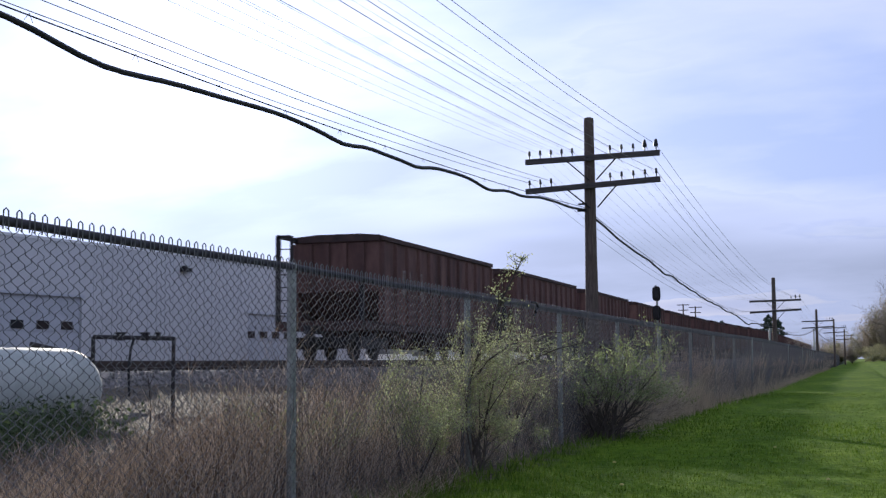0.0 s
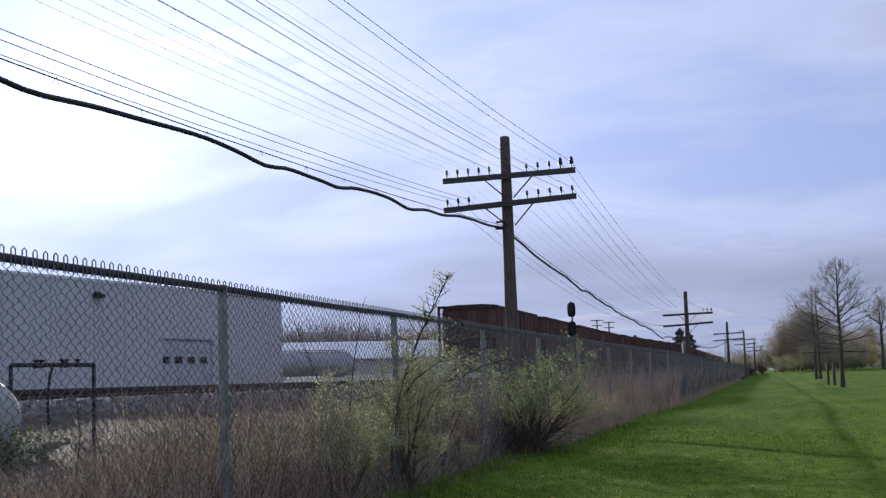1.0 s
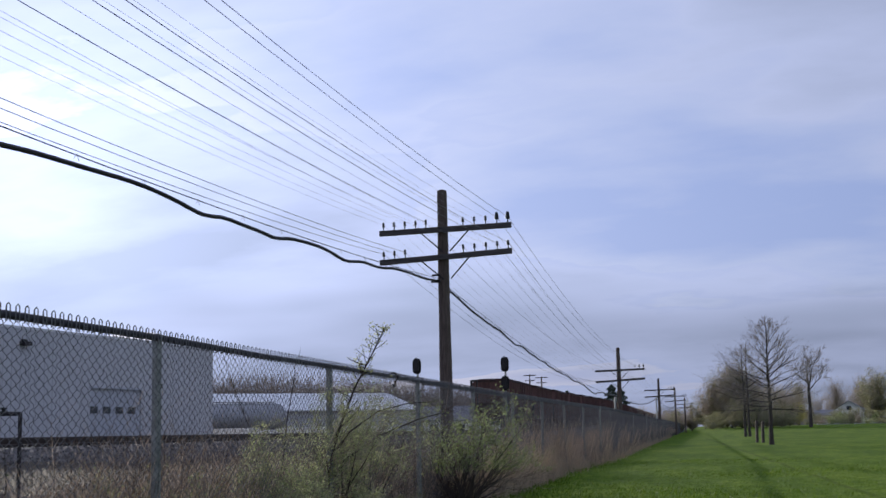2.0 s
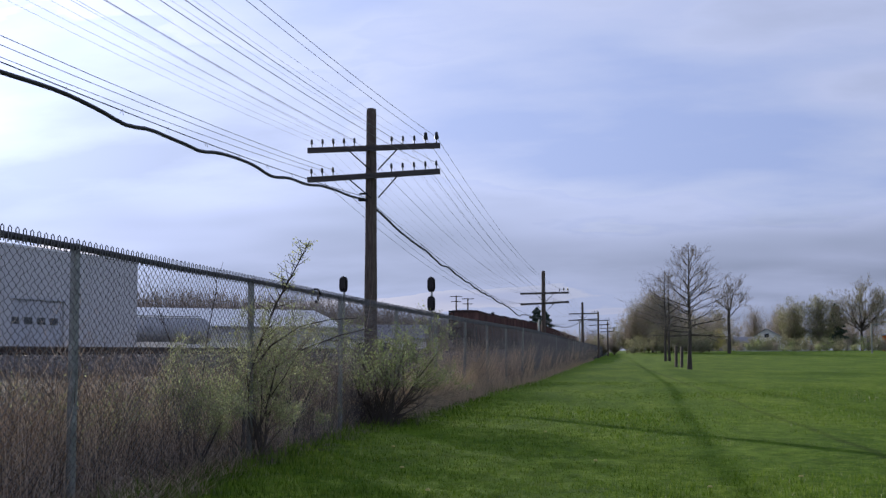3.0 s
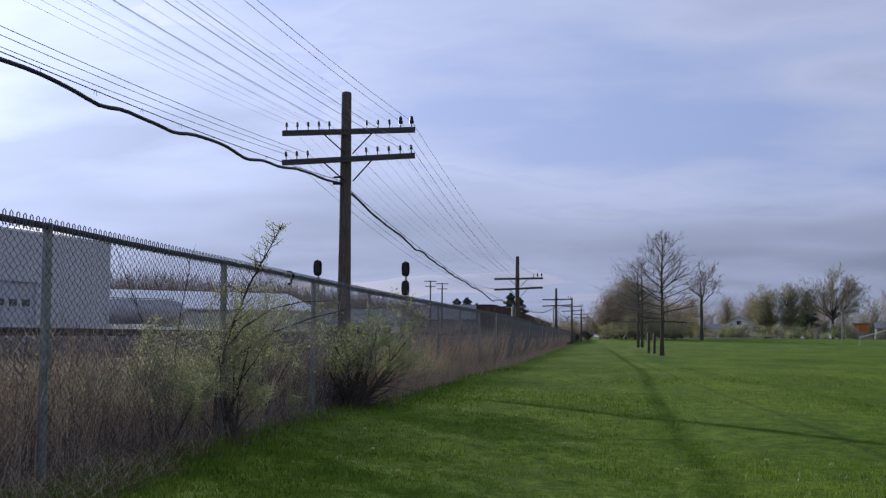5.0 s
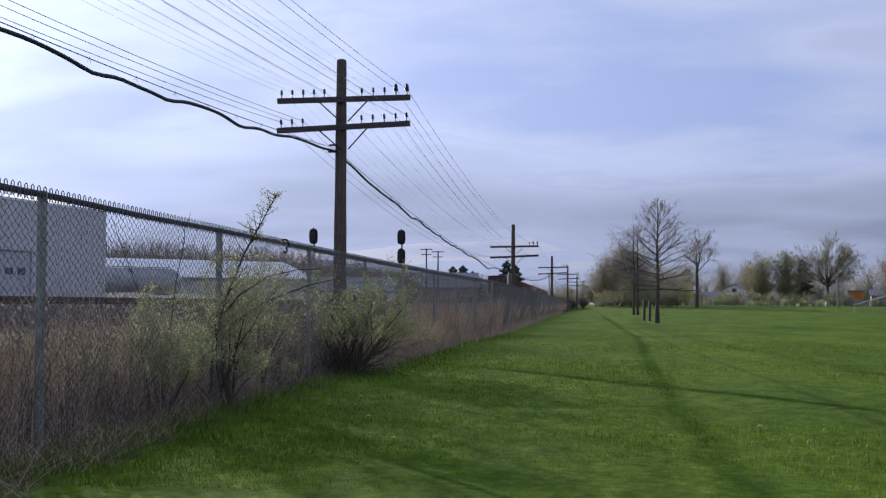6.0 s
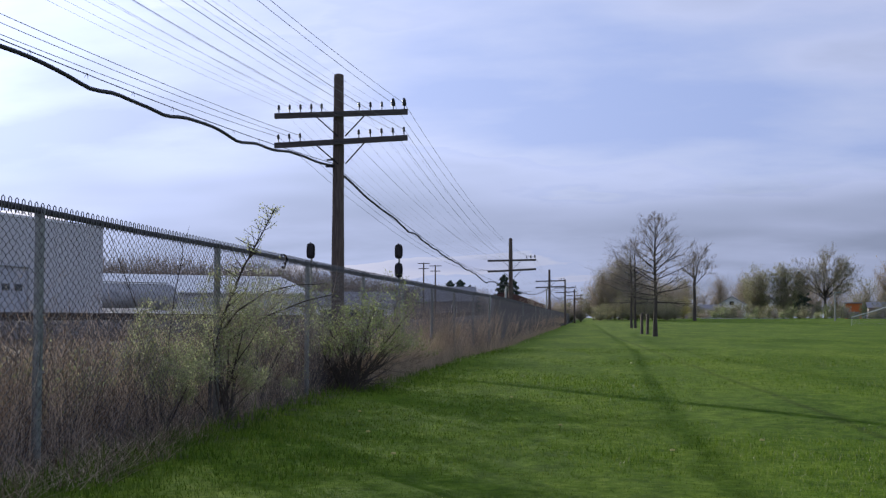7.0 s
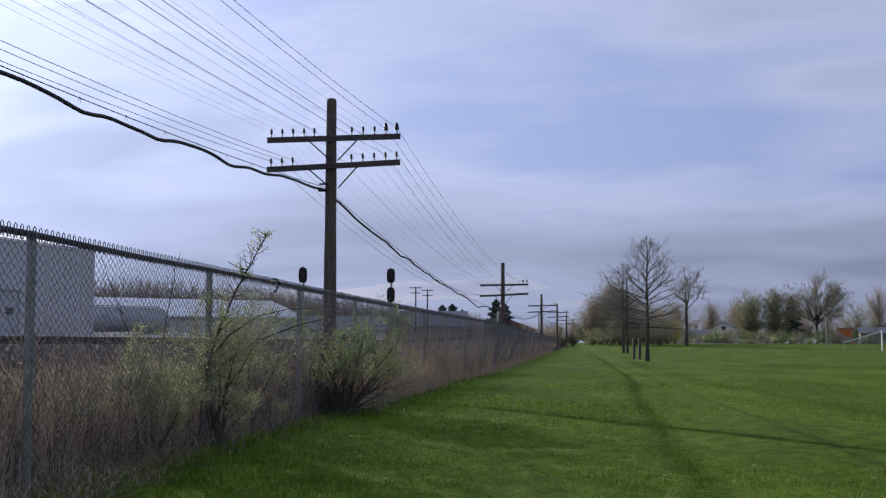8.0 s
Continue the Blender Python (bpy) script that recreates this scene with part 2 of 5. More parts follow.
def ground_material():
    """Mown lawn on the field side of the fence, rough soil with dead grass on the railway side."""
    m = bpy.data.materials.new("lawn and rough ground")
    m.use_nodes = True
    nt = m.node_tree
    b = nt.nodes["Principled BSDF"]
    N, L = nt.nodes.new, nt.links.new
    tc = N("ShaderNodeTexCoord")

    def nz(scale, detail=5, stretch=(1, 1, 1), rough=0.6):
        mp, n = N("ShaderNodeMapping"), N("ShaderNodeTexNoise")
        mp.inputs["Scale"].default_value = stretch
        L(tc.outputs["Object"], mp.inputs[0]), L(mp.outputs[0], n.inputs["Vector"])
        n.inputs["Scale"].default_value, n.inputs["Detail"].default_value = scale, detail
        n.inputs["Roughness"].default_value = rough
        return n.outputs["Fac"]

    def ramp(fac, cols, lo=0.3, hi=0.7):
        r = N("ShaderNodeValToRGB")
        el = r.color_ramp.elements
        while len(el) < len(cols):
            el.new(0.5)
        for i, c in enumerate(cols):
            el[i].position, el[i].color = lo + (hi - lo) * i / (len(cols) - 1), (*c, 1)
        L(fac, r.inputs[0])
        return r.outputs[0]
    fine = ramp(nz(9, 8, (1, 1, 1), 0.75), [(0.036, 0.080, 0.003), (0.078, 0.146, 0.008), (0.150, 0.222, 0.024)], 0.3, 0.72)
    broad = ramp(nz(0.22, 4, (2.0, 0.5, 1)), [(0.76, 0.82, 0.74), (1.0, 1.0, 1.0), (1.36, 1.20, 1.5)], 0.38, 0.62)
    clump = ramp(nz(3.2, 5, (1, 0.6, 1), 0.7), [(0.62, 0.68, 0.55), (1.0, 1.0, 1.0), (1.42, 1.28, 1.7)], 0.36, 0.66)

    def times(a, c):
        n = N("ShaderNodeMixRGB")
        n.blend_type = "MULTIPLY"
        n.inputs[0].default_value = 1
        L(a, n.inputs[1]), L(c, n.inputs[2])
        return n
    mul = times(times(fine, clump).outputs[0], broad)
    # a narrow, slightly wavering darker line running down the field beside the fence
    where = N("ShaderNodeSeparateXYZ")
    L(tc.outputs["Object"], where.inputs[0])

    def calc(op, a, c, d=None):
        n = N("ShaderNodeMath")
        n.operation = op
        for i, q in enumerate((a, c, d)):
            if q is None:
                continue
            if isinstance(q, (int, float)):
                n.inputs[i].default_value = q
            else:
                L(q, n.inputs[i])
        return n.outputs[0]
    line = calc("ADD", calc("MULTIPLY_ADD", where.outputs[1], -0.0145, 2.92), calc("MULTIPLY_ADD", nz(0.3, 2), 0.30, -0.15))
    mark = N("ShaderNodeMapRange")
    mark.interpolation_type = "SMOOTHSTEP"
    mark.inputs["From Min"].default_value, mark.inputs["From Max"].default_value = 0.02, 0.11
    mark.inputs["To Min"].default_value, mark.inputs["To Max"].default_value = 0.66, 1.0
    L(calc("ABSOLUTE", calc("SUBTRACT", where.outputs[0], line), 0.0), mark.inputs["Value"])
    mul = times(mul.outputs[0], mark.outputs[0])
    soil = ramp(nz(5, 8), [(0.045, 0.037, 0.031), (0.098, 0.083, 0.066), (0.15, 0.128, 0.10)])
    sep = N("ShaderNodeSeparateXYZ")
    L(tc.outputs["Object"], sep.inputs[0])
    edge = N("ShaderNodeMath")
    edge.operation = "MULTIPLY_ADD"
    edge.inputs[1].default_value, edge.inputs[2].default_value = 1.6, -0.8
    L(nz(1.5, 4), edge.inputs[0])
    ad = N("ShaderNodeMath")
    L(sep.outputs[0], ad.inputs[0]), L(edge.outputs[0], ad.inputs[1])
    mr = N("ShaderNodeMapRange")
    mr.inputs["From Min"].default_value, mr.inputs["From Max"].default_value = -3.55, -3.15
    L(ad.outputs[0], mr.inputs["Value"])
    mx = N("ShaderNodeMixRGB")
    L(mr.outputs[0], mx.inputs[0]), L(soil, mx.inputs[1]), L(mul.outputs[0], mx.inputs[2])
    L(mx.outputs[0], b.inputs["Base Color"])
    b.inputs["Roughness"].default_value = 0.9
    b.inputs["Specular IOR Level"].default_value = 0.03
    bn = N("ShaderNodeBump")
    bn.inputs["Strength"].default_value, bn.inputs["Distance"].default_value = 0.8, 0.04
    L(nz(14, 6, (1, 1, 1), 0.7), bn.inputs["Height"]), L(bn.outputs[0], b.inputs["Normal"])
    return m


M_ground = ground_material()


# ================= mesh helpers =================
class Build:
    """Collects vertices and faces of one mesh."""

    def __init__(self):
        self.v, self.f = [], []

    def add(self, verts, faces):
        k = len(self.v)
        self.v += [tuple(p) for p in verts]
        self.f += [tuple(i + k for i in q) for q in faces]
        return self

    def box(self, x0, y0, z0, x1, y1, z1, m=None):
        vs = [Vector((x, y, z)) for x in (x0, x1) for y in (y0, y1) for z in (z0, z1)]
        if m is not None:
            vs = [m @ p for p in vs]
        return self.add(vs, [(0, 1, 3, 2), (4, 6, 7, 5), (0, 4, 5, 1), (2, 3, 7, 6), (0, 2, 6, 4), (1, 5, 7, 3)])

    def tube(self, pts, radii, sides=8, cap=True):
        pts = [Vector(p) for p in pts]
        if isinstance(radii, (int, float)):
            radii = [radii] * len(pts)
        vs, fs, side = [], [], None
        for i, p in enumerate(pts):
            way = (pts[min(i + 1, len(pts) - 1)] - pts[max(i - 1, 0)]).normalized()
            if side is None:
                side = way.cross(Vector((0, 0, 1)) if abs(way.z) < 0.9 else Vector((1, 0, 0))).normalized()
            side = (side - way * side.dot(way)).normalized()
            other = way.cross(side)
            for s in range(sides):
                a = 2 * math.pi * s / sides
                vs.append(p + (side * math.cos(a) + other * math.sin(a)) * radii[i])
        for i in range(len(pts) - 1):
            for s in range(sides):
                t = (s + 1) % sides
                fs.append((i * sides + s, i * sides + t, (i + 1) * sides + t, (i + 1) * sides + s))
        if cap:
            fs.append(tuple(reversed(range(sides))))
            fs.append(tuple(range((len(pts) - 1) * sides, len(pts) * sides)))
        return self.add(vs, fs)

    def lathe(self, profile, sides=20, m=None):
        """profile: (radius, z) from bottom to top."""
        vs, fs = [], []
        for r, z in profile:
            for s in range(sides):
                a = 2 * math.pi * s / sides
                p = Vector((r * math.cos(a), r * math.sin(a), z))
                vs.append(m @ p if m is not None else p)
        for i in range(len(profile) - 1):
            for s in range(sides):
                t = (s + 1) % sides
                fs.append((i * sides + s, i * sides + t, (i + 1) * sides + t, (i + 1) * sides + s))
        fs.append(tuple(reversed(range(sides))))
        fs.append(tuple(range((len(profile) - 1) * sides, len(profile) * sides)))
        return self.add(vs, fs)

    def mesh(self, name, material, smooth=False):
        me = bpy.data.meshes.new(name)
        me.from_pydata(self.v, [], self.f)
        me.materials.append(material)
        if smooth:
            me.shade_smooth()
            me.set_sharp_from_angle(angle=radians(40))
        return me


def part(name, b, material, parent=None, label="", m=None, smooth=False):
    me = b if isinstance(b, bpy.types.Mesh) else b.mesh(name, material, smooth)
    ob = new(name, me)
    ob.parent = parent
    if m is not None:
        ob.matrix_basis = m
    if label:
        ob["label"] = label
    return ob


def thing(name, m, label, category, group="", kind=""):
    ob = new(name)
    ob.matrix_basis = m
    return tagged(ob, label, category, group, kind)


def array_mesh(name, verts, faces, material):
    me = bpy.data.meshes.new(name)
    me.from_pydata(np.asarray(verts).reshape(-1, 3).tolist(), [], np.asarray(faces).tolist())
    me.materials.append(material)
    return me


def stems(rng, base, height, lean, radius, bend=0.25, K=5, sides=3, way=None):
    """Many thin tapered stems as one vertex and face array. base: N x 3."""
    n = len(base)
    ang = rng.uniform(0, 2 * np.pi, n) if way is None else way
    t = np.linspace(0, 1, K)[None, :, None]
    h = np.asarray(height)[:, None, None]
    out = np.stack([np.cos(ang), np.sin(ang), np.zeros(n)], 1)[:, None, :]
    axis = base[:, None, :] + h * t * np.array([0, 0, 1.0]) + out * h * (np.asarray(lean)[:, None, None] * t + bend * t * t)
    axis = axis + rng.normal(0, 0.02, axis.shape) * h * t
    r = np.asarray(radius)[:, None, None] * (1 - 0.8 * t)
    a = np.arange(sides) * 2 * np.pi / sides
    ring = np.stack([np.cos(a), np.sin(a), np.zeros(sides)], 1)
    v = axis[:, :, None, :] + r[:, :, None, :] * ring[None, None]
    k = np.arange(n)[:, None, None] * K * sides
    i = np.arange(K - 1)[None, :, None] * sides
    s = np.arange(sides)[None, None, :]
    s2 = (s + 1) % sides
    f = np.stack([k + i + s, k + i + s2, k + i + sides + s2, k + i + sides + s], -1).reshape(-1, 4)
    return v.reshape(-1, 3), f, axis


def leaves(rng, at, size, flat=0.5):
    """Small bent leaves, four corners each, at the points given."""
    n = len(at)
    u = rng.normal(0, 1, (n, 3))
    u /= np.linalg.norm(u, axis=1)[:, None]
    w = rng.normal(0, 1, (n, 3))
    w = np.cross(u, w)
    w /= np.linalg.norm(w, axis=1)[:, None]
    s = (size * rng.uniform(0.6, 1.4, n))[:, None]
    v = np.stack([at - u * s, at + w * s * flat, at + u * s, at - w * s * flat], 1)
    f = np.arange(n * 4).reshape(-1, 4)
    return v.reshape(-1, 3), f


# ================= ground =================
def ground_z(x, y):
    """Height of the ground: flat field, a rise to the railway bed."""
    x = np.asarray(x, float)
    pts_x = [-2000, -60, -27, -24, -22.5, -13.4, -11.8, -9.0, -6.0, -3.6, 2000]
    pts_z = [0.3, 0.35, 0.45, 0.7, 0.88, 0.88, 0.42, 0.30, 0.08, 0.0, 0.0]
    def ease(v, a, b):
        u = np.clip((np.asarray(v, float) - a) / (b - a), 0, 1)
        return u * u * (3 - 2 * u)
    return np.interp(x, pts_x, pts_z) + 0.95 * ease(x, -2.5, 4) * ease(np.hypot(x, y), 125, 255)


def make_ground():
    xs = np.unique(np.concatenate([-np.geomspace(60, 2500, 14), np.arange(-60, -24, 4), np.arange(-24, -4, 0.5),
                                   np.arange(-4, 14, 0.75), np.arange(14, 60, 5), np.geomspace(60, 2500, 14)]))
    ys = np.unique(np.concatenate([-np.geomspace(20, 1500, 10), np.arange(-20, 4, 2), np.arange(4, 50, 0.75),
                                   np.arange(50, 150, 4), np.geomspace(150, 4500, 20)]))
    X, Y = np.meshgrid(xs, ys, indexing="ij")
    Z = ground_z(X, Y)
    near = np.exp(-np.maximum(0, np.hypot(X, Y) - 30) / 40)
    bumpy = np.array([[noise.noise(Vector((x * 0.35, y * 0.2, 0.3))) for y in ys] for x in xs])
    Z = Z + 0.035 * bumpy * near
    nx, ny = X.shape
    idx = np.arange(nx * ny).reshape(nx, ny)
    f = np.stack([idx[:-1, :-1], idx[1:, :-1], idx[1:, 1:], idx[:-1, 1:]], -1).reshape(-1, 4)
    me = array_mesh("ground", np.stack([X, Y, Z], -1), f, M_ground)
    me.shade_smooth()
    tagged(new("ground", me), "green mown field meeting rough dead-grass railway verge", "ground", kind="structure")


make_ground()

# ================= railway =================
TRACK_X = -15.55


def climb(y):
    """How much higher the line lies far off."""
    u = min(1.0, max(0.0, (y - 110) / 140))
    return 0.95 * u * u * (3 - 2 * u)


LINE_Y = [-60, 0, 60, 110, 130, 150, 170, 190, 210, 230, 250, 600, 900]
RAIL_Z = 1.22


def make_track(x, name_label):
    tr = thing("railway_track", pose(x, 0, 0), name_label, "railway track", "railway tracks", "structure")
    for s in (-0.75, 0.75):
        b = Build()
        prof = [(-0.07, 1.05), (0.07, 1.05), (0.012, 1.08), (0.036, 1.18), (0.036, RAIL_Z), (-0.036, RAIL_Z), (-0.036, 1.18), (-0.012, 1.08)]
        vs = [(s + px, y, pz + climb(y)) for y in LINE_Y for px, pz in prof]
        n = len(prof)
        b.add(vs, [(k * n + i, k * n + (i + 1) % n, (k + 1) * n + (i + 1) % n, (k + 1) * n + i) for k in range(len(LINE_Y) - 1) for i in range(n)])
        part("rail", b, M_rail, tr)
    b = Build()
    for i in range(1100):
        y = -40 + i * 0.55
        b.box(-1.3, y - 0.11, 0.86 + climb(y), 1.3, y + 0.11, 1.06 + climb(y))
    ob = part("ties", b, M_tie, tr)
    ob["kind"] = "stuff"


make_track(TRACK_X, "rusty rails on dark creosoted ties in ballast")
make_track(TRACK_X - 4.3, "farther rusty rails on creosoted ties in ballast")


def make_ballast():
    b = Build()
    prof = [(-23.2, 0.6), (-21.9, 1.0), (-13.5, 1.0), (-11.9, 0.38), (-11.9, 0.2), (-23.2, 0.2)]
    n = len(prof)
    b.add([(px, y, pz + (climb(y) if pz > 0.9 else 0.0)) for y in LINE_Y for px, pz in prof],
          [(k * n + i, k * n + (i + 1) % n, (k + 1) * n + (i + 1) % n, (k + 1) * n + i) for k in range(len(LINE_Y) - 1) for i in range(n)])
    tagged(part("ballast", b, M_ballast), "grey stone ballast bank under the tracks", "ballast", kind="structure")
    rng = np.random.default_rng(5)
    n = 5000
    y = rng.uniform(8, 60, n)
    u = rng.uniform(0, 1, n)
    x = -13.5 + 1.7 * u + rng.normal(0, 0.05, n)
    z = 1.0 - 0.66 * u + 0.01
    at = np.stack([x, y, z], 1)
    tet = np.array([[1, 1, 1], [1, -1, -1], [-1, 1, -1], [-1, -1, 1]]) * 0.5
    v = at[:, None] + tet[None] * rng.uniform(0.03, 0.07, (n, 1, 3)) + rng.normal(0, 0.008, (n, 4, 3))
    f = (np.arange(n)[:, None, None] * 4 + np.array([[0, 1, 2], [0, 3, 1], [0, 2, 3], [1, 3, 2]])).reshape(-1, 3)
    ob = new("ballast_stones", array_mesh("ballast_stones", v, f, M_ballast))
    tagged(ob, "loose grey stones on the ballast shoulder", "gravel", kind="stuff")


make_ballast()


# ================= hopper cars =================
CAR, GAP, HALF = 15.9, 0.7, 1.45
cars = []


def hopper_car(m):
    car = thing("hopper_car", m, "rusty brown open-top hopper car with vertical side ribs", "railway car", "cars of the moving train")
    # x across, y along with the rear at 0, z from the rail
    z0, z1, e = 1.15, 3.93, 1.55
    for s in (-1, 1):
        b = Build()
        b.box(s * HALF - 0.04, e, z0, s * HALF + 0.04, CAR - e, z1 - 0.1)
        part("side_sheet", b, M_rust, car)
        b = Build()
        b.box(s * HALF - 0.1, e - 0.05, z1 - 0.14, s * HALF + 0.11, CAR - e + 0.05, z1)
        part("top_chord", b, M_rust2, car)
        b = Build()
        b.box(s * (HALF - 0.1) - 0.12, 0.3, z0 - 0.22, s * (HALF - 0.1) + 0.12, CAR - 0.3, z0 + 0.05)
        part("side_sill", b, M_rust2, car)
        for y0, y1, za, zb in ((3.55, 4.35, 2.55, 2.95), (3.55, 4.2, 2.05, 2.35), (4.95, 5.6, 2.5, 2.95), (4.95, 5.75, 2.0, 2.3)):
            part("stencil_bar", Build().box(s * (HALF + 0.042), y0, za, s * (HALF + 0.047), y1, zb), M_stencil, car, "worn pale paint bar")
        for i in range(12):
            y = e + 0.1 + (CAR - 2 * e - 0.2) * i / 11
            b = rib_mesh(s)
            part("rib", b, M_rust, car, m=pose(s * (HALF + 0.04), y, 0))
    for y, d in ((e, 1), (CAR - e, -1)):
        b = Build()     # upright upper end sheet and sloping lower floor
        b.box(-HALF, y - 0.04, 2.2, HALF, y + 0.04, z1 - 0.06)
        part("end_sheet", b, M_rust, car)
        b = Build()
        b.add([(-HALF, y, 2.25), (HALF, y, 2.25), (HALF, y + d * 2.6, 0.75), (-HALF, y + d * 2.6, 0.75),
               (-HALF, y, 2.17), (HALF, y, 2.17), (HALF, y + d * 2.6, 0.67), (-HALF, y + d * 2.6, 0.67)],
              [(0, 1, 2, 3), (7, 6, 5, 4), (0, 4, 5, 1), (1, 5, 6, 2), (2, 6, 7, 3), (3, 7, 4, 0)])
        part("slope_sheet", b, M_rust, car)
        b = Build()
        b.box(-HALF - 0.02, y - d * 0.06 - 0.06, z1 - 0.16, HALF + 0.02, y - d * 0.06 + 0.06, z1 + 0.03)
        part("end_chord", b, M_rust2, car)
        b = Build()
        for x0, x1, za, zb in ((-HALF, -0.75, 0.0, 0.06), (-0.75, 0.75, 0.06, 0.06), (0.75, HALF, 0.06, 0.0)):
            b.add([(x, y + q, z) for q in (-0.04, 0.04) for x, z in ((x0, z1), (x1, z1), (x1, z1 + 0.03 + zb), (x0, z1 + 0.03 + za))],
                  [(0, 1, 2, 3), (7, 6, 5, 4), (3, 2, 6, 7), (0, 4, 5, 1), (1, 5, 6, 2), (0, 3, 7, 4)])
        part("end_crest", b, M_rust2, car)
        for x in (-0.9, -0.3, 0.3, 0.9):
            part("end_rib", end_rib_mesh(), M_rust, car, m=pose(x, y - d * 0.08, 0))
        far = y - d * (e - 0.12)
        for x in (-HALF + 0.05, HALF - 0.05):     # corner posts carry the top
            b = Build()
            b.box(x - 0.07, far - 0.05, z0 - 0.1, x + 0.07, far + 0.05, z1 - 0.06 if x < 0 else 2.3)
            part("corner_post", b, M_iron, car)
        b = Build()
        b.box(-HALF, far - 0.05, z1 - 0.12, -HALF + 0.1, y, z1 - 0.02)
        b.box(-HALF, far - 0.05, z1 - 0.12, -HALF + 0.45, far + 0.05, z1 - 0.03)
        part("end_frame", b, M_iron, car)
        b = Build()
        for i in range(6):
            b.box(-HALF + 0.05, far - 0.02, z0 + 0.3 + i * 0.4, -HALF + 0.5, far + 0.02, z0 + 0.33 + i * 0.4)
        b.box(-HALF + 0.46, far - 0.04, z0 - 0.1, -HALF + 0.55, far + 0.04, z1 - 0.06)
        part("ladder", b, M_iron, car)
        b = Build()
        b.box(-1.45, far - 0.1, z0 - 0.25, 1.45, far + 0.1, z0 + 0.05)
        part("end_sill", b, M_rust2, car)
        b = Build()
        b.box(-0.12, far - d * 0.75 - 0.2, z0 - 0.35, 0.12, far + 0.2, z0 - 0.1)
        part("coupler", b, M_iron, car)
    for y in (4.2, 7.6, 11.0):
        b = Build()
        b.add([(-1.3, y - 1.5, 1.2), (1.3, y - 1.5, 1.2), (1.3, y + 1.5, 1.2), (-1.3, y + 1.5, 1.2),
               (-1.2, y - 0.4, 0.4), (1.2, y - 0.4, 0.4), (1.2, y + 0.4, 0.4), (-1.2, y + 0.4, 0.4)],
              [(3, 2, 1, 0), (4, 5, 6, 7), (0, 1, 5, 4), (1, 2, 6, 5), (2, 3, 7, 6), (3, 0, 4, 7)])
        part("hopper_bay", b, M_rust2, car)
    for y in (1.9, CAR - 1.9):
        b = Build()
        for s in (-1, 1):
            b.box(s * 1.05 - 0.08, y - 1.2, 0.35, s * 1.05 + 0.08, y + 1.2, 0.72)
        b.box(-1.05, y - 0.2, 0.4, 1.05, y + 0.2, 0.75)
        tr = part("truck", b, M_iron, car)
        for dy in (-0.85, 0.85):
            for s in (-0.75, 0.75):
                part("wheel", wheel_mesh(), M_iron, tr, m=pose(s, y + dy, 0.43, 0, 90, 0))
    return car


_cache = {}


def rib_mesh(s):
    if ("rib", s) not in _cache:
        b = Build()
        x = 0.1 * s
        b.add([(0, -0.09, 1.15), (x, -0.05, 1.15), (x, 0.05, 1.15), (0, 0.09, 1.15),
               (0, -0.09, 3.74), (x, -0.05, 3.74), (x, 0.05, 3.74), (0, 0.09, 3.74)],
              [(0, 1, 5, 4), (1, 2, 6, 5), (2, 3, 7, 6), (4, 5, 6, 7), (3, 2, 1, 0)])
        _cache[("rib", s)] = b.mesh("rib", M_rust)
    return _cache[("rib", s)]


def end_rib_mesh():
    if "er" not in _cache:
        _cache["er"] = Build().box(-0.06, -0.06, 2.2, 0.06, 0.06, 3.72).mesh("end_rib", M_rust)
    return _cache["er"]


def wheel_mesh():
    if "wheel" not in _cache:
        b = Build().lathe([(0.12, -0.08), (0.36, -0.05), (0.42, -0.06), (0.43, 0.05), (0.46, 0.07), (0.4, 0.08), (0.12, 0.09)], 18)
        _cache["wheel"] = b.mesh("wheel", M_iron, True)
    return _cache["wheel"]


TRAIN_SPEED, REAR = 31.4, 35.1
first_car = hopper_car(pose(TRACK_X, REAR, RAIL_Z))
cars.append(first_car)
for i in range(1, 26):
    cars.append(copy_thing(first_car, pose(TRACK_X, REAR + i * (CAR + GAP), RAIL_Z)))


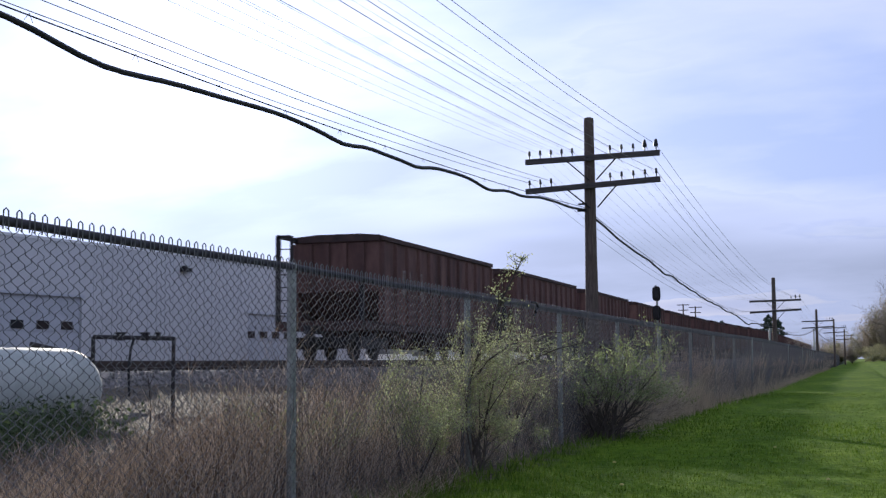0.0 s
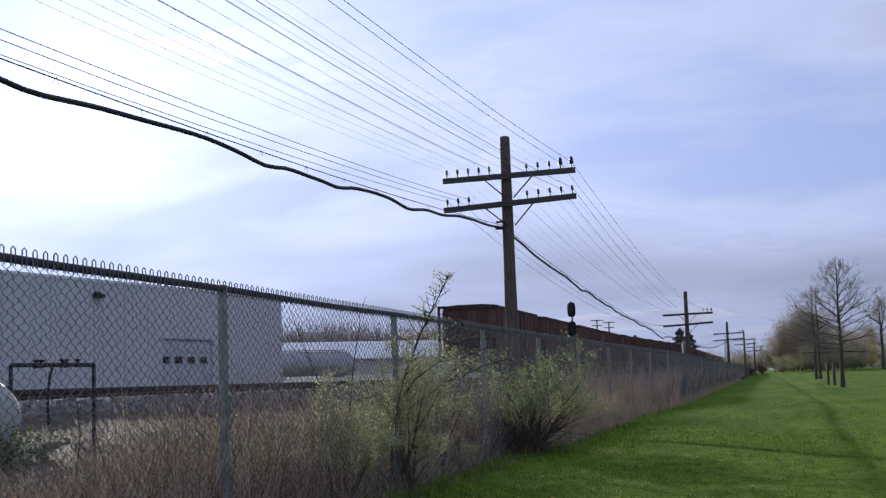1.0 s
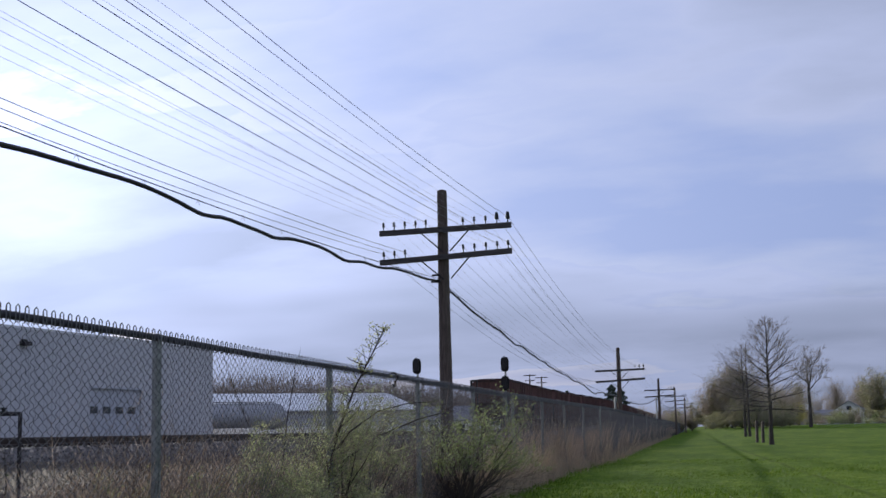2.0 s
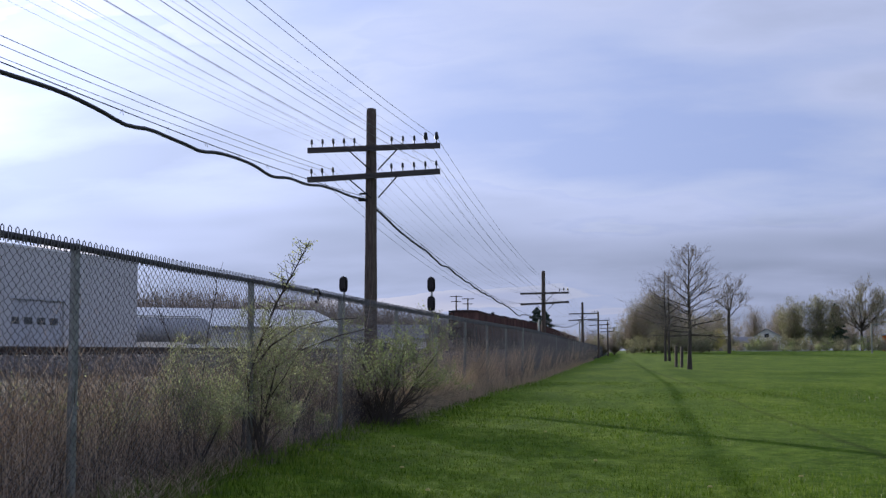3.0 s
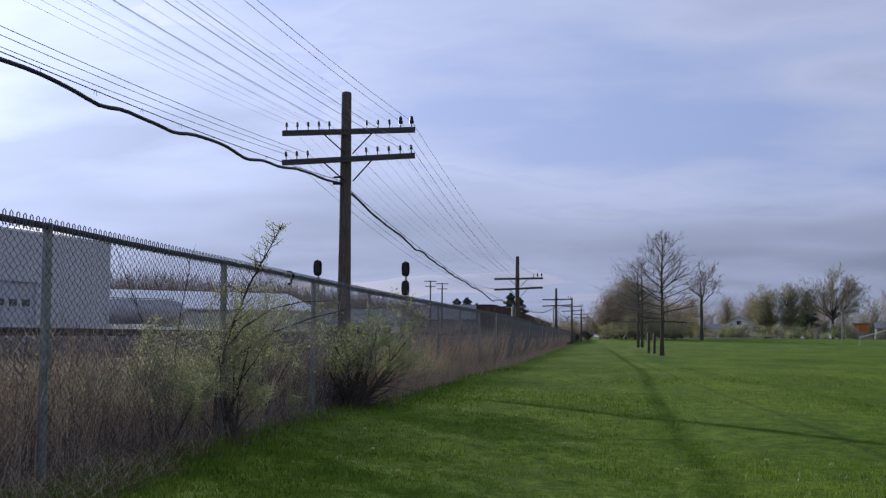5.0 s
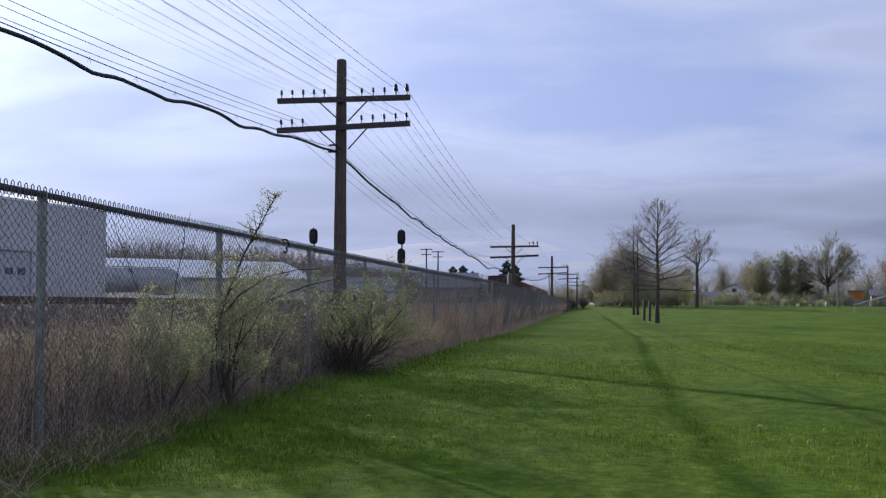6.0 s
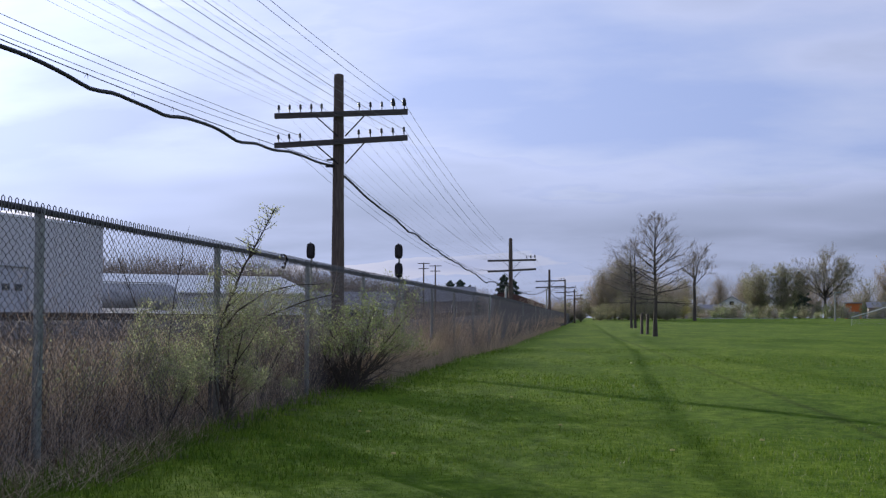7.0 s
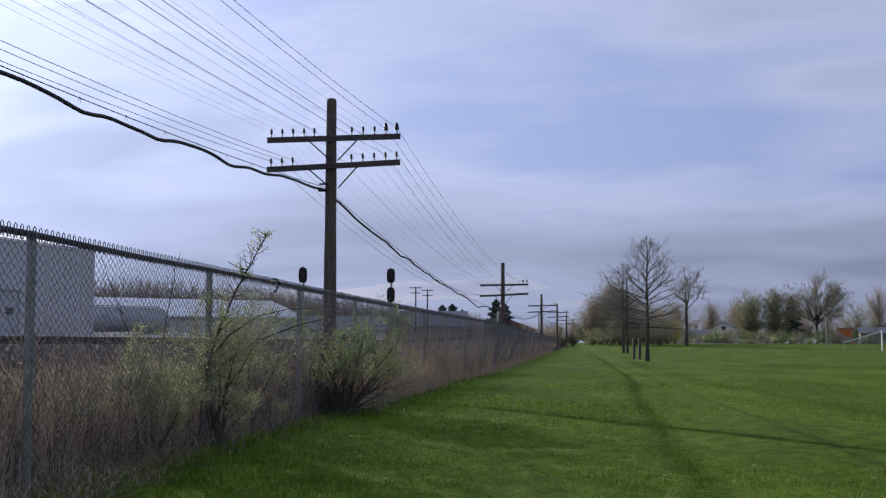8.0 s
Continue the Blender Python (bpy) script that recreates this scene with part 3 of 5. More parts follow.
# ================= signals =================
def signal(x, y, base, heads, group="signals beside the tracks"):
    s = thing("railway_signal", pose(x, y, base), "black railway signal mast with hooded lamp head" if len(heads) == 1 else
              "black railway signal mast with two stacked lamp heads", "railway signal", group)
    top = max(heads)
    part("mast", Build().tube([(0, 0.25, 0), (0, 0.25, top - 0.2)], 0.07, 10), M_galv, s, smooth=True)
    part("foot", Build().box(-0.3, -0.05, 0, 0.3, 0.55, 0.35), M_ballast, s)
    for h in heads:
        b = Build()     # rounded backboard
        ring = []
        for i in range(24):
            a = 2 * math.pi * i / 24
            cx, cz = math.cos(a), math.sin(a)
            ring.append((0.28 * math.copysign(abs(cx) ** 0.55, cx), 0.51 * math.copysign(abs(cz) ** 0.6, cz)))
        n = 24
        b.add([(px, -0.05, h - 0.51 + pz) for px, pz in ring] + [(px, 0.05, h - 0.51 + pz) for px, pz in ring],
              [tuple(reversed(range(n))), tuple(range(n, 2 * n))] + [(i, (i + 1) % n, n + (i + 1) % n, n + i) for i in range(n)])
        head = part("lamp_head", b, M_iron, s)
        part("case", Build().box(-0.15, -0.28, h - 0.8, 0.15, -0.05, h - 0.12), M_iron, head)
        part("bracket", Build().box(-0.05, 0.04, h - 0.6, 0.05, 0.25, h - 0.4), M_iron, head)
        for k in (0.2, 0.45, 0.7):
            part("hood", Build().tube([(0, 0.05, h - k), (0, 0.28, h - k - 0.02)], 0.11, 12), M_iron, head, smooth=True)
        part("cap", Build().box(-0.06, -0.04, h - 0.02, 0.02, 0.04, h + 0.06), M_iron, head)
    b = Build()
    for i in range(8):
        b.box(-0.2, 0.3, 0.4 + i * 0.35, 0.2, 0.33, 0.43 + i * 0.35)
    b.box(-0.21, 0.3, 0, -0.18, 0.33, 3.2)
    b.box(0.18, 0.3, 0, 0.21, 0.33, 3.2)
    part("ladder", b, M_galv, s)


signal(-17.75, 81.7, 1.0, [4.98])
signal(-12.75, 87.6, 0.85, [5.38, 4.05])


# ================= telegraph line =================
POLE_Y0, SPAN, LINE_K = 28.16, 51.6, 0.02
PINS = [-1.43, -1.18, -0.93, -0.68, -0.44, 0.42, 0.68, 0.94, 1.20, 1.45]
pole_at = lambda y: -5.49 + LINE_K * (y - POLE_Y0)
# y, drop of the top, drop of the arms
POLES = [(POLE_Y0 - SPAN, 0.0, 0.0), (POLE_Y0, 0.0, 0.0), (POLE_Y0 + SPAN, 0.53, 1.0), (POLE_Y0 + 2 * SPAN + 2, 0.5, 0.75),
         (POLE_Y0 + 3 * SPAN, 0.0, 0.3), (POLE_Y0 + 4 * SPAN, 0.3, 0.5), (POLE_Y0 + 5 * SPAN, 0.4, 0.5)]
CABLE_Z = [4.55, 4.55, 3.10, 4.20, 4.00, 3.80, 3.80]      # where each pole holds it
ARM_Z = (5.70, 5.067)
ARM_TILT = (0.0190, 0.0475)


def insulator():
    if "ins" not in _cache:
        b = Build().lathe([(0.012, 0), (0.012, 0.09), (0.031, 0.085), (0.034, 0.11), (0.024, 0.13), (0.029, 0.15), (0.023, 0.18), (0.010, 0.195)], 10)
        _cache["ins"] = b.mesh("insulator", M_insul, True)
        b = Build().lathe([(0.014, 0), (0.014, 0.1), (0.048, 0.09), (0.052, 0.14), (0.038, 0.17), (0.042, 0.2), (0.025, 0.25), (0.01, 0.26)], 10)
        _cache["ins2"] = b.mesh("insulator", M_insul, True)
    return _cache["ins"], _cache["ins2"]


def telegraph_pole(y, drop_top, drop_arm, hold):
    x = pole_at(y)
    gz = float(ground_z(x, y))
    p = thing("telegraph_pole", pose(x, y, 0), "weathered brown timber telegraph pole with two crossarms", "utility pole", "telegraph line")
    top = 6.65 - drop_top
    b = Build()
    rings, sides = 9, 16
    b.lathe([(0.165 - 0.05 * i / rings + 0.003 * math.sin(i * 2.1), gz - 0.4 + (top - gz + 0.32) * i / rings) for i in range(rings)]
            + [(0.113, top - 0.07)], sides)
    b.lathe([(0.113, top - 0.07), (0.105, top - 0.02), (0.06, top), (0.01, top + 0.01)], sides)
    part("pole", b, M_pole, p, smooth=True)
    ins, big = insulator()
    for j, (z, tilt) in enumerate(zip(ARM_Z, ARM_TILT)):
        z -= drop_arm
        m = pose(0.085, -0.17, z, 0, -math.degrees(tilt), 1.1)
        b = Build().box(-1.525, -0.05, -0.06, 1.525, 0.05, 0.06)
        arm = part("crossarm", b, M_arm, p, m=m)
        for s in (-1, 1):
            b = Build().tube([(s * 0.56, -0.055, -0.05), (s * 0.085, 0.04, -0.5)], 0.016, 6)
            part("brace", b, M_iron, p, m=m)
        part("bolt", Build().tube([(-0.085, -0.09, 0), (-0.085, 0.3, 0)], 0.016, 8), M_iron, p, m=m)
        for k, px in enumerate(PINS):
            if (j == 1 and k in (3, 4)) or (y > 60 and (j == 1 or k < 7)):
                continue
            part("insulator", big if (j == 0 and k > 7) else ins, M_insul, arm, m=pose(px, 0, 0.06))
    part("cable_bracket", Build().box(-0.26, -0.19, hold - 0.06, -0.05, -0.1, hold), M_iron, p)
    part("cable_hook", Build().box(-0.24, -0.16, hold + 0.09, -0.05, -0.12, hold + 0.13), M_iron, p)
    if 60 < y < 140:
        part("riser_pipe", Build().tube([(-0.3, -0.1, gz - 0.2), (-0.3, -0.1, hold - 0.2), (-0.22, -0.12, hold - 0.02)], 0.07, 8), M_tank, p, "pale cable riser pipe", smooth=True)
    return p


for row, hold_z in zip(POLES, CABLE_Z):
    telegraph_pole(*row, hold_z)


def span(a, b, sag, n=26):
    return [a.lerp(b, i / n) - Vector((0, 0, 4 * sag * (i / n) * (1 - i / n))) for i in range(n + 1)]


def line_end(k, j, px):
    y, _, da = POLES[k]
    lift = 0.07 if y > 60 and (j == 1 or px < 0.9) else 0.19      # tied to the arm where the insulator is gone
    return Vector((pole_at(y) + 0.085 + px, y - 0.17 + px * 0.019, ARM_Z[j] - da + ARM_TILT[j] * px + lift))


def make_lines():
    rng = random.Random(3)
    for j in (0, 1):
        for k, px in enumerate(PINS):
            if j == 1 and k in (3, 4):
                continue
            r = 0.0052 if (j, k) in ((0, 4), (0, 8), (0, 9), (1, 8), (1, 9), (1, 0), (1, 1), (1, 2)) else 0.0022
            s0 = {(0, 4): 0.66, (0, 8): 0.65, (0, 9): 0.75}.get((j, k), 0.78 + rng.uniform(-0.03, 0.03))
            pts_ = []
            for q in range(len(POLES) - 1):
                pts_ += span(line_end(q, j, px), line_end(q + 1, j, px), s0 if q == 0 else s0 + 0.1, 20)[q > 0:]
            ob = part("telegraph_wire", Build().tube(pts_, r, 4, False), M_line)
            tagged(ob, "thin grey open wire strung on glass insulators", "wire", "telegraph wires")


make_lines()


# places where the cable hangs slack from its wire: y, depth, half length
CABLE_SLACK = [(-6.0, 0.07, 0.9), (-1.5, 0.06, 0.7), (3.0, 0.08, 1.0), (9.4, 0.09, 0.9), (14.7, 0.075, 0.55), (17.3, 0.05, 0.5), (20.8, 0.05, 0.7),
               (24.9, -0.04, 1.2), (34.5, 0.05, 0.8), (39.5, 0.06, 0.7), (47.5, 0.06, 0.9), (64.5, 0.2, 2.2)]


def make_cable():
    """Thick lashed cable under its messenger wire, snaking along the pole line."""
    cable, top, hang = [], [], Build()
    for q in range(len(POLES) - 1):
        ya, yb = POLES[q][0], POLES[q + 1][0]
        a = Vector((pole_at(ya) - 0.16, ya, CABLE_Z[q]))
        c = Vector((pole_at(yb) - 0.16, yb, CABLE_Z[q + 1]))
        sag = (0.76, 0.50, 0.57)[min(q, 2)]
        top += span(a + Vector((0, 0, 0.06)), c + Vector((0, 0, 0.06)), sag, 60)[q > 0:]
        n = 160
        for i in range(n + 1):
            u = i / n
            s = u * (c - a).length
            p = a.lerp(c, u) - Vector((0, 0, 4 * sag * u * (1 - u)))
            soft = min(1, 14 * u, 14 * (1 - u))
            w = math.sin(s * 1.9 + 1.2 * math.sin(s * 0.83)) * 0.5 + math.sin(s * 1.1 + 2 + q) * 0.5
            low = (0.03 + 0.03 * w) * soft
            for dy, deep, half in CABLE_SLACK:
                low += deep * math.exp(-((p.y - dy) / half) ** 2)
            if i or not q:
                cable.append(p - Vector((0, 0, max(-0.02, low))))
        for i in range(1, 34):
            u = i / 34
            p = a.lerp(c, u) - Vector((0, 0, 4 * sag * u * (1 - u)))
            hang.tube([p + Vector((0, -0.05, 0.01)), p + Vector((0.01, 0, 0.075)), p + Vector((0, 0.06, 0.01))], 0.003, 3, False)
    c = thing("telephone_cable", pose(0, 0, 0), "thick black cable snaking under its messenger wire", "cable")
    part("sheath", Build().tube(cable, 0.027, 8, False), M_cable, c, smooth=True)
    part("messenger_wire", Build().tube(top, 0.007, 5, False), M_cable, c)
    part("lashing", hang, M_line, c)["kind"] = "stuff"


make_cable()


# ================= chain-link fence =================
FENCE_H, BAY = 1.83, 4.35
DIAG = 0.1


def fence_x(y):
    return float(np.interp(y, [-60, 20, 31, 37, 46, 100, 300, 700], [-3.73, -3.73, -3.53, -3.36, -3.03, -2.97, -2.2, -1.0]))


def fabric_mesh(diag, tall, r, barbs):
    """One bay of woven wire: neighbouring zigzags meet in diamonds, and are bent over in barbs on top."""
    n = int(round(BAY / diag)) * 2
    d = BAY / n
    rows = int(round((FENCE_H - 0.05) / tall))
    step = (FENCE_H - 0.05) / (rows * 2)
    b, rng = Build(), random.Random(5)
    for i in range(n):
        x0 = (i + 0.5) * d
        flip = 1 if i % 2 == 0 else -1
        pts_ = []
        jz, jx = rng.uniform(-0.018, 0.018), rng.uniform(-0.0015, 0.0015)
        for k in range(rows * 2 + 1):
            side = flip if k % 2 == 0 else -flip
            for turn in (-0.17, 0.17):      # the wires run together where they are hooked
                pts_.append((x0 + jx + side * (d / 2 + 0.001), 0.002 * side, 0.02 + jz + (k + turn) * step))
        b.tube(pts_, r, 3, False)
        if barbs and flip > 0:
            x, top = x0 + d / 2, 0.02 + rows * 2 * step
            b.tube([(x - d * 0.42, 0, top - 0.02), (x - d * 0.26, 0.004, top + 0.070), (x, 0, top + 0.082), (x + d * 0.26, -0.004, top + 0.070), (x + d * 0.42, 0, top - 0.02)], 0.0048, 4, False)
    return b.mesh("fabric", M_wire)


def make_fence():
    fence = thing("chain_link_fence", pose(0, 0, 0), "grey galvanised chain-link fence with barbed top edge", "fence")
    fab, coarse = fabric_mesh(DIAG, 0.07, 0.0026, True), fabric_mesh(0.2, 0.14, 0.0052, False)
    post = Build().tube([(0, 0, -0.4), (0, 0, FENCE_H + 0.02)], 0.034, 12).lathe([(0.037, FENCE_H - 0.01), (0.037, FENCE_H + 0.022), (0.02, FENCE_H + 0.03)], 12).mesh("post", M_galv, True)
    tie = Build().tube([(-0.037, -0.02, 0), (-0.02, -0.04, 0.005), (0.02, -0.04, 0), (0.037, -0.02, 0.004)], 0.004, 4).mesh("tie", M_galv)
    y = 8.44 - 3 * BAY
    rng = random.Random(2)
    k = 0
    while y < 300:
        y2 = y + BAY
        a, c = Vector((fence_x(y), y, 0)), Vector((fence_x(y2), y2, 0))
        ang = math.degrees(math.atan2(c.y - a.y, c.x - a.x))
        lean = 0 if y < 22 else rng.uniform(-1.2, 1.2)
        p = part("post", post, M_galv, fence, m=pose(a.x - 0.04, a.y, 0, lean, lean, 0))
        if y < 30:
            for z in (0.3, 0.7, 1.1, 1.5):
                part("tie", tie, M_galv, p, m=pose(0, 0, z, 0, 0, 90))
        L = (c - a).length
        b = Build()
        b.tube([(0, 0, FENCE_H), (L / 2, 0, FENCE_H + rng.uniform(-0.012, 0.004)), (L, 0, FENCE_H)], 0.024, 10)
        part("top_rail", b, M_top, fence, m=pose(a.x - 0.03, a.y, 0, 0, 0, ang), smooth=True)
        part("fabric", fab if y < 75 else coarse, M_wire, fence, m=pose(a.x, a.y, 0, 0, 0, ang) @ Matrix.Diagonal((L / BAY, 1, 1, 1)))["kind"] = "stuff"
        y = y2
        k += 1


make_fence()


# ================= white warehouse =================
def make_warehouse():
    """Long wall facing the tracks: x along the wall from its far corner, y inwards."""
    L, D, H, Z0 = 62.0, 30.0, 6.17, 0.3
    way = math.degrees(math.atan2(-23.7, -3.1))
    w = thing("warehouse", pose(-27.3, 69.8, 0, 0, 0, way), "large white metal-clad warehouse with sectional doors", "building")
    doors = [(7.62, 12.23, 3.65), (24.4, 29.8, 3.93)]
    x = 0.0
    for d0, d1, dz in doors:
        part("front_wall", Build().box(x, -0.2, Z0, d0, 0, H), M_white, w)
        part("door_head", Build().box(d0, -0.2, dz, d1, 0, H), M_white, w)
        x = d1
    part("front_wall", Build().box(x, -0.2, Z0, L, 0, H), M_white, w)
    part("end_wall", Build().box(0, -D, Z0, 0.2, -0.2, H - 0.01), M_white, w)
    part("end_wall", Build().box(L - 0.2, -D, Z0, L, -0.2, H - 0.01), M_white, w)
    part("back_wall", Build().box(0.2, -D, Z0, L - 0.2, -D + 0.2, H - 0.01), M_white, w)
    part("roof", Build().box(-0.05, -D, H, L, 0.03, H + 0.12), M_palewall, w)
    rib = Build().box(-0.02, 0, Z0, 0.02, 0.022, H - 0.02).mesh("rib", M_white)
    i = 0
    xx = 0.3
    while xx < 50:
        if not any(d0 - 0.1 < xx < d1 + 0.1 for d0, d1, _ in doors):
            part("rib", rib, M_white, w, m=pose(xx, 0, 0))
        xx += 0.6
    for d0, d1, dz in doors:
        n = 5
        dr = part("door", Build().box(d0, -0.16, Z0, d1, -0.12, dz), M_door, w, "pale grey sectional overhead door")
        hgt = (dz - Z0) / n
        for k in range(n):
            part("panel", Build().box(d0 + 0.05, -0.12, Z0 + k * hgt + 0.02, d1 - 0.05, -0.09, Z0 + (k + 1) * hgt - 0.02), M_door, dr)
        for k in range(4):
            cx = d0 + 0.8 + (d1 - d0 - 1.2) * k / 3
            zc = 2.6 if dz < 3.8 else 2.75
            part("pane", Build().box(cx - 0.33, -0.09, zc - 0.17, cx + 0.33, -0.06, zc + 0.17), M_dark, dr)
        part("lintel", Build().box(d0 - 0.1, 0, dz, d1 + 0.1, 0.05, dz + 0.1), M_door, w)
    lm = part("wall_lamp", Build().box(17.25, 0, 5.42, 17.8, 0.3, 5.6).box(17.35, 0, 5.6, 17.7, 0.12, 5.7), M_iron, w)


make_warehouse()


# ================= propane tank and pipe stand =================
def make_tank():
    t = thing("propane_tank", pose(-9.85, 14.95, 0.28), "pale grey-green horizontal gas tank beside the tracks", "tank")
    R, L = 0.53, 3.4
    m = pose(0, 0, R + 0.02, 90, 0, 0)
    prof = [(0.02, -0.0), (R * 0.5, 0.06), (R * 0.8, 0.18), (R * 0.96, 0.36), (R, 0.52), (R, L - 0.52), (R * 0.96, L - 0.36), (R * 0.8, L - 0.18), (R * 0.5, L - 0.06), (0.02, L)]
    part("shell", Build().lathe(prof, 32, m), M_tank, t, smooth=True)
    for y in (0.53, 1.7, 2.87):
        part("seam", Build().lathe([(R + 0.001, y - 0.012), (R + 0.005, y), (R + 0.001, y + 0.012)], 32, m), M_tank, t, smooth=True)
    for y in (-0.8, -2.6):
        part("saddle", Build().box(-0.4, y - 0.1, -0.15, 0.4, y + 0.1, 0.2), M_ballast, t)
    f = thing("pipe_stand", pose(-9.85, 15.15, 0.3), "black pipe frame standing beside the gas tank", "pipe frame")
    a, c = Vector((0.02, 0.0, 0)), Vector((0.80, 0.80, 0))
    for q in (a, c):
        part("leg", Build().tube([q + Vector((0, 0, -0.2)), q + Vector((0, 0, 1.22))], 0.028, 8), M_iron, f, smooth=True)
    part("top_pipe", Build().tube([a + Vector((0, 0, 1.22)), c + Vector((0, 0, 1.20))], 0.03, 8), M_iron, f, smooth=True)
    for u in (0.3, 0.36, 0.62, 0.66, 0.8):
        q = a.lerp(c, u) + Vector((0, 0, 1.21))
        part("valve", Build().lathe([(0.035, -0.04), (0.045, 0), (0.02, 0.04), (0.05, 0.06), (0.05, 0.075)], 8, Matrix.Translation(q)), M_iron, f)
    q = a.lerp(c, 0.5) + Vector((0, 0, 1.2))
    part("hose", Build().tube([q, q + Vector((-0.03, -0.03, -0.15)), q + Vector((-0.05, -0.05, -0.4)), q + Vector((-0.04, -0.04, -0.8))], 0.018, 6), M_cable, f, smooth=True)
    part("feed_pipe", Build().tube([a + Vector((0, 0, 0.9)), a + Vector((-0.25, -0.3, 1.02)), a + Vector((-0.5, -0.7, 1.12))], 0.034, 8), M_iron, f, smooth=True)


make_tank()


# ================= far side of the tracks =================
def polar(az, dist, z=None):
    if z is None:
        z = float(ground_z(dist * math.sin(radians(az)), dist * math.cos(radians(az))))
    return Vector((dist * math.sin(radians(az)), dist * math.cos(radians(az)), z))


def gable_house(az, dist, width, depth, eaves, ridge, turn, wall, roof, label, windows=2, base=0.0):
    """x along the ridge, front at y = 0 facing the field."""
    p = polar(az, dist)
    h = thing("house", pose(p.x, p.y, base or p.z, 0, 0, turn), label, "house")
    w = width / 2
    b = Build()
    b.add([(-w, 0, 0), (w, 0, 0), (w, depth, 0), (-w, depth, 0), (-w, 0, eaves), (w, 0, eaves), (w, depth, eaves), (-w, depth, eaves),
           (-w, depth / 2, ridge), (w, depth / 2, ridge)],
          [(0, 1, 5, 4), (2, 3, 7, 6), (1, 2, 6, 9, 5), (3, 0, 4, 8, 7)])
    part("wall", b, wall, h)
    b = Build()
    o, th = 0.4, 0.15
    k = (ridge - eaves) / (depth / 2)
    for s0, s1 in ((-o, depth / 2), (depth + o, depth / 2)):
        z0 = eaves - o * k
        vs = [(-w - o, s0, z0), (w + o, s0, z0), (w + o, s1, ridge), (-w - o, s1, ridge)]
        b.add([(x, y, z + 0.02) for x, y, z in vs] + [(x, y, z + th) for x, y, z in vs],
              [(3, 2, 1, 0), (4, 5, 6, 7), (0, 1, 5, 4), (1, 2, 6, 5), (2, 3, 7, 6), (3, 0, 4, 7)])
    part("roof", b, roof, h)
    for i in range(windows):
        x = -w + width * (i + 0.5) / windows
        wd = part("window", Build().box(x - 0.6, -0.05, eaves * 0.4, x + 0.6, 0.02, eaves * 0.8), M_goal, h)
        part("pane", Build().box(x - 0.5, -0.065, eaves * 0.4 + 0.08, x + 0.5, -0.05, eaves * 0.8 - 0.08), M_dark, wd)
    for s in (-1, 1):
        wd = part("gable_window", Build().box(s * w - 0.04, depth / 2 - 0.5, eaves * 0.95, s * w + 0.04, depth / 2 + 0.5, eaves * 0.95 + 0.9), M_dark, h)
    return h


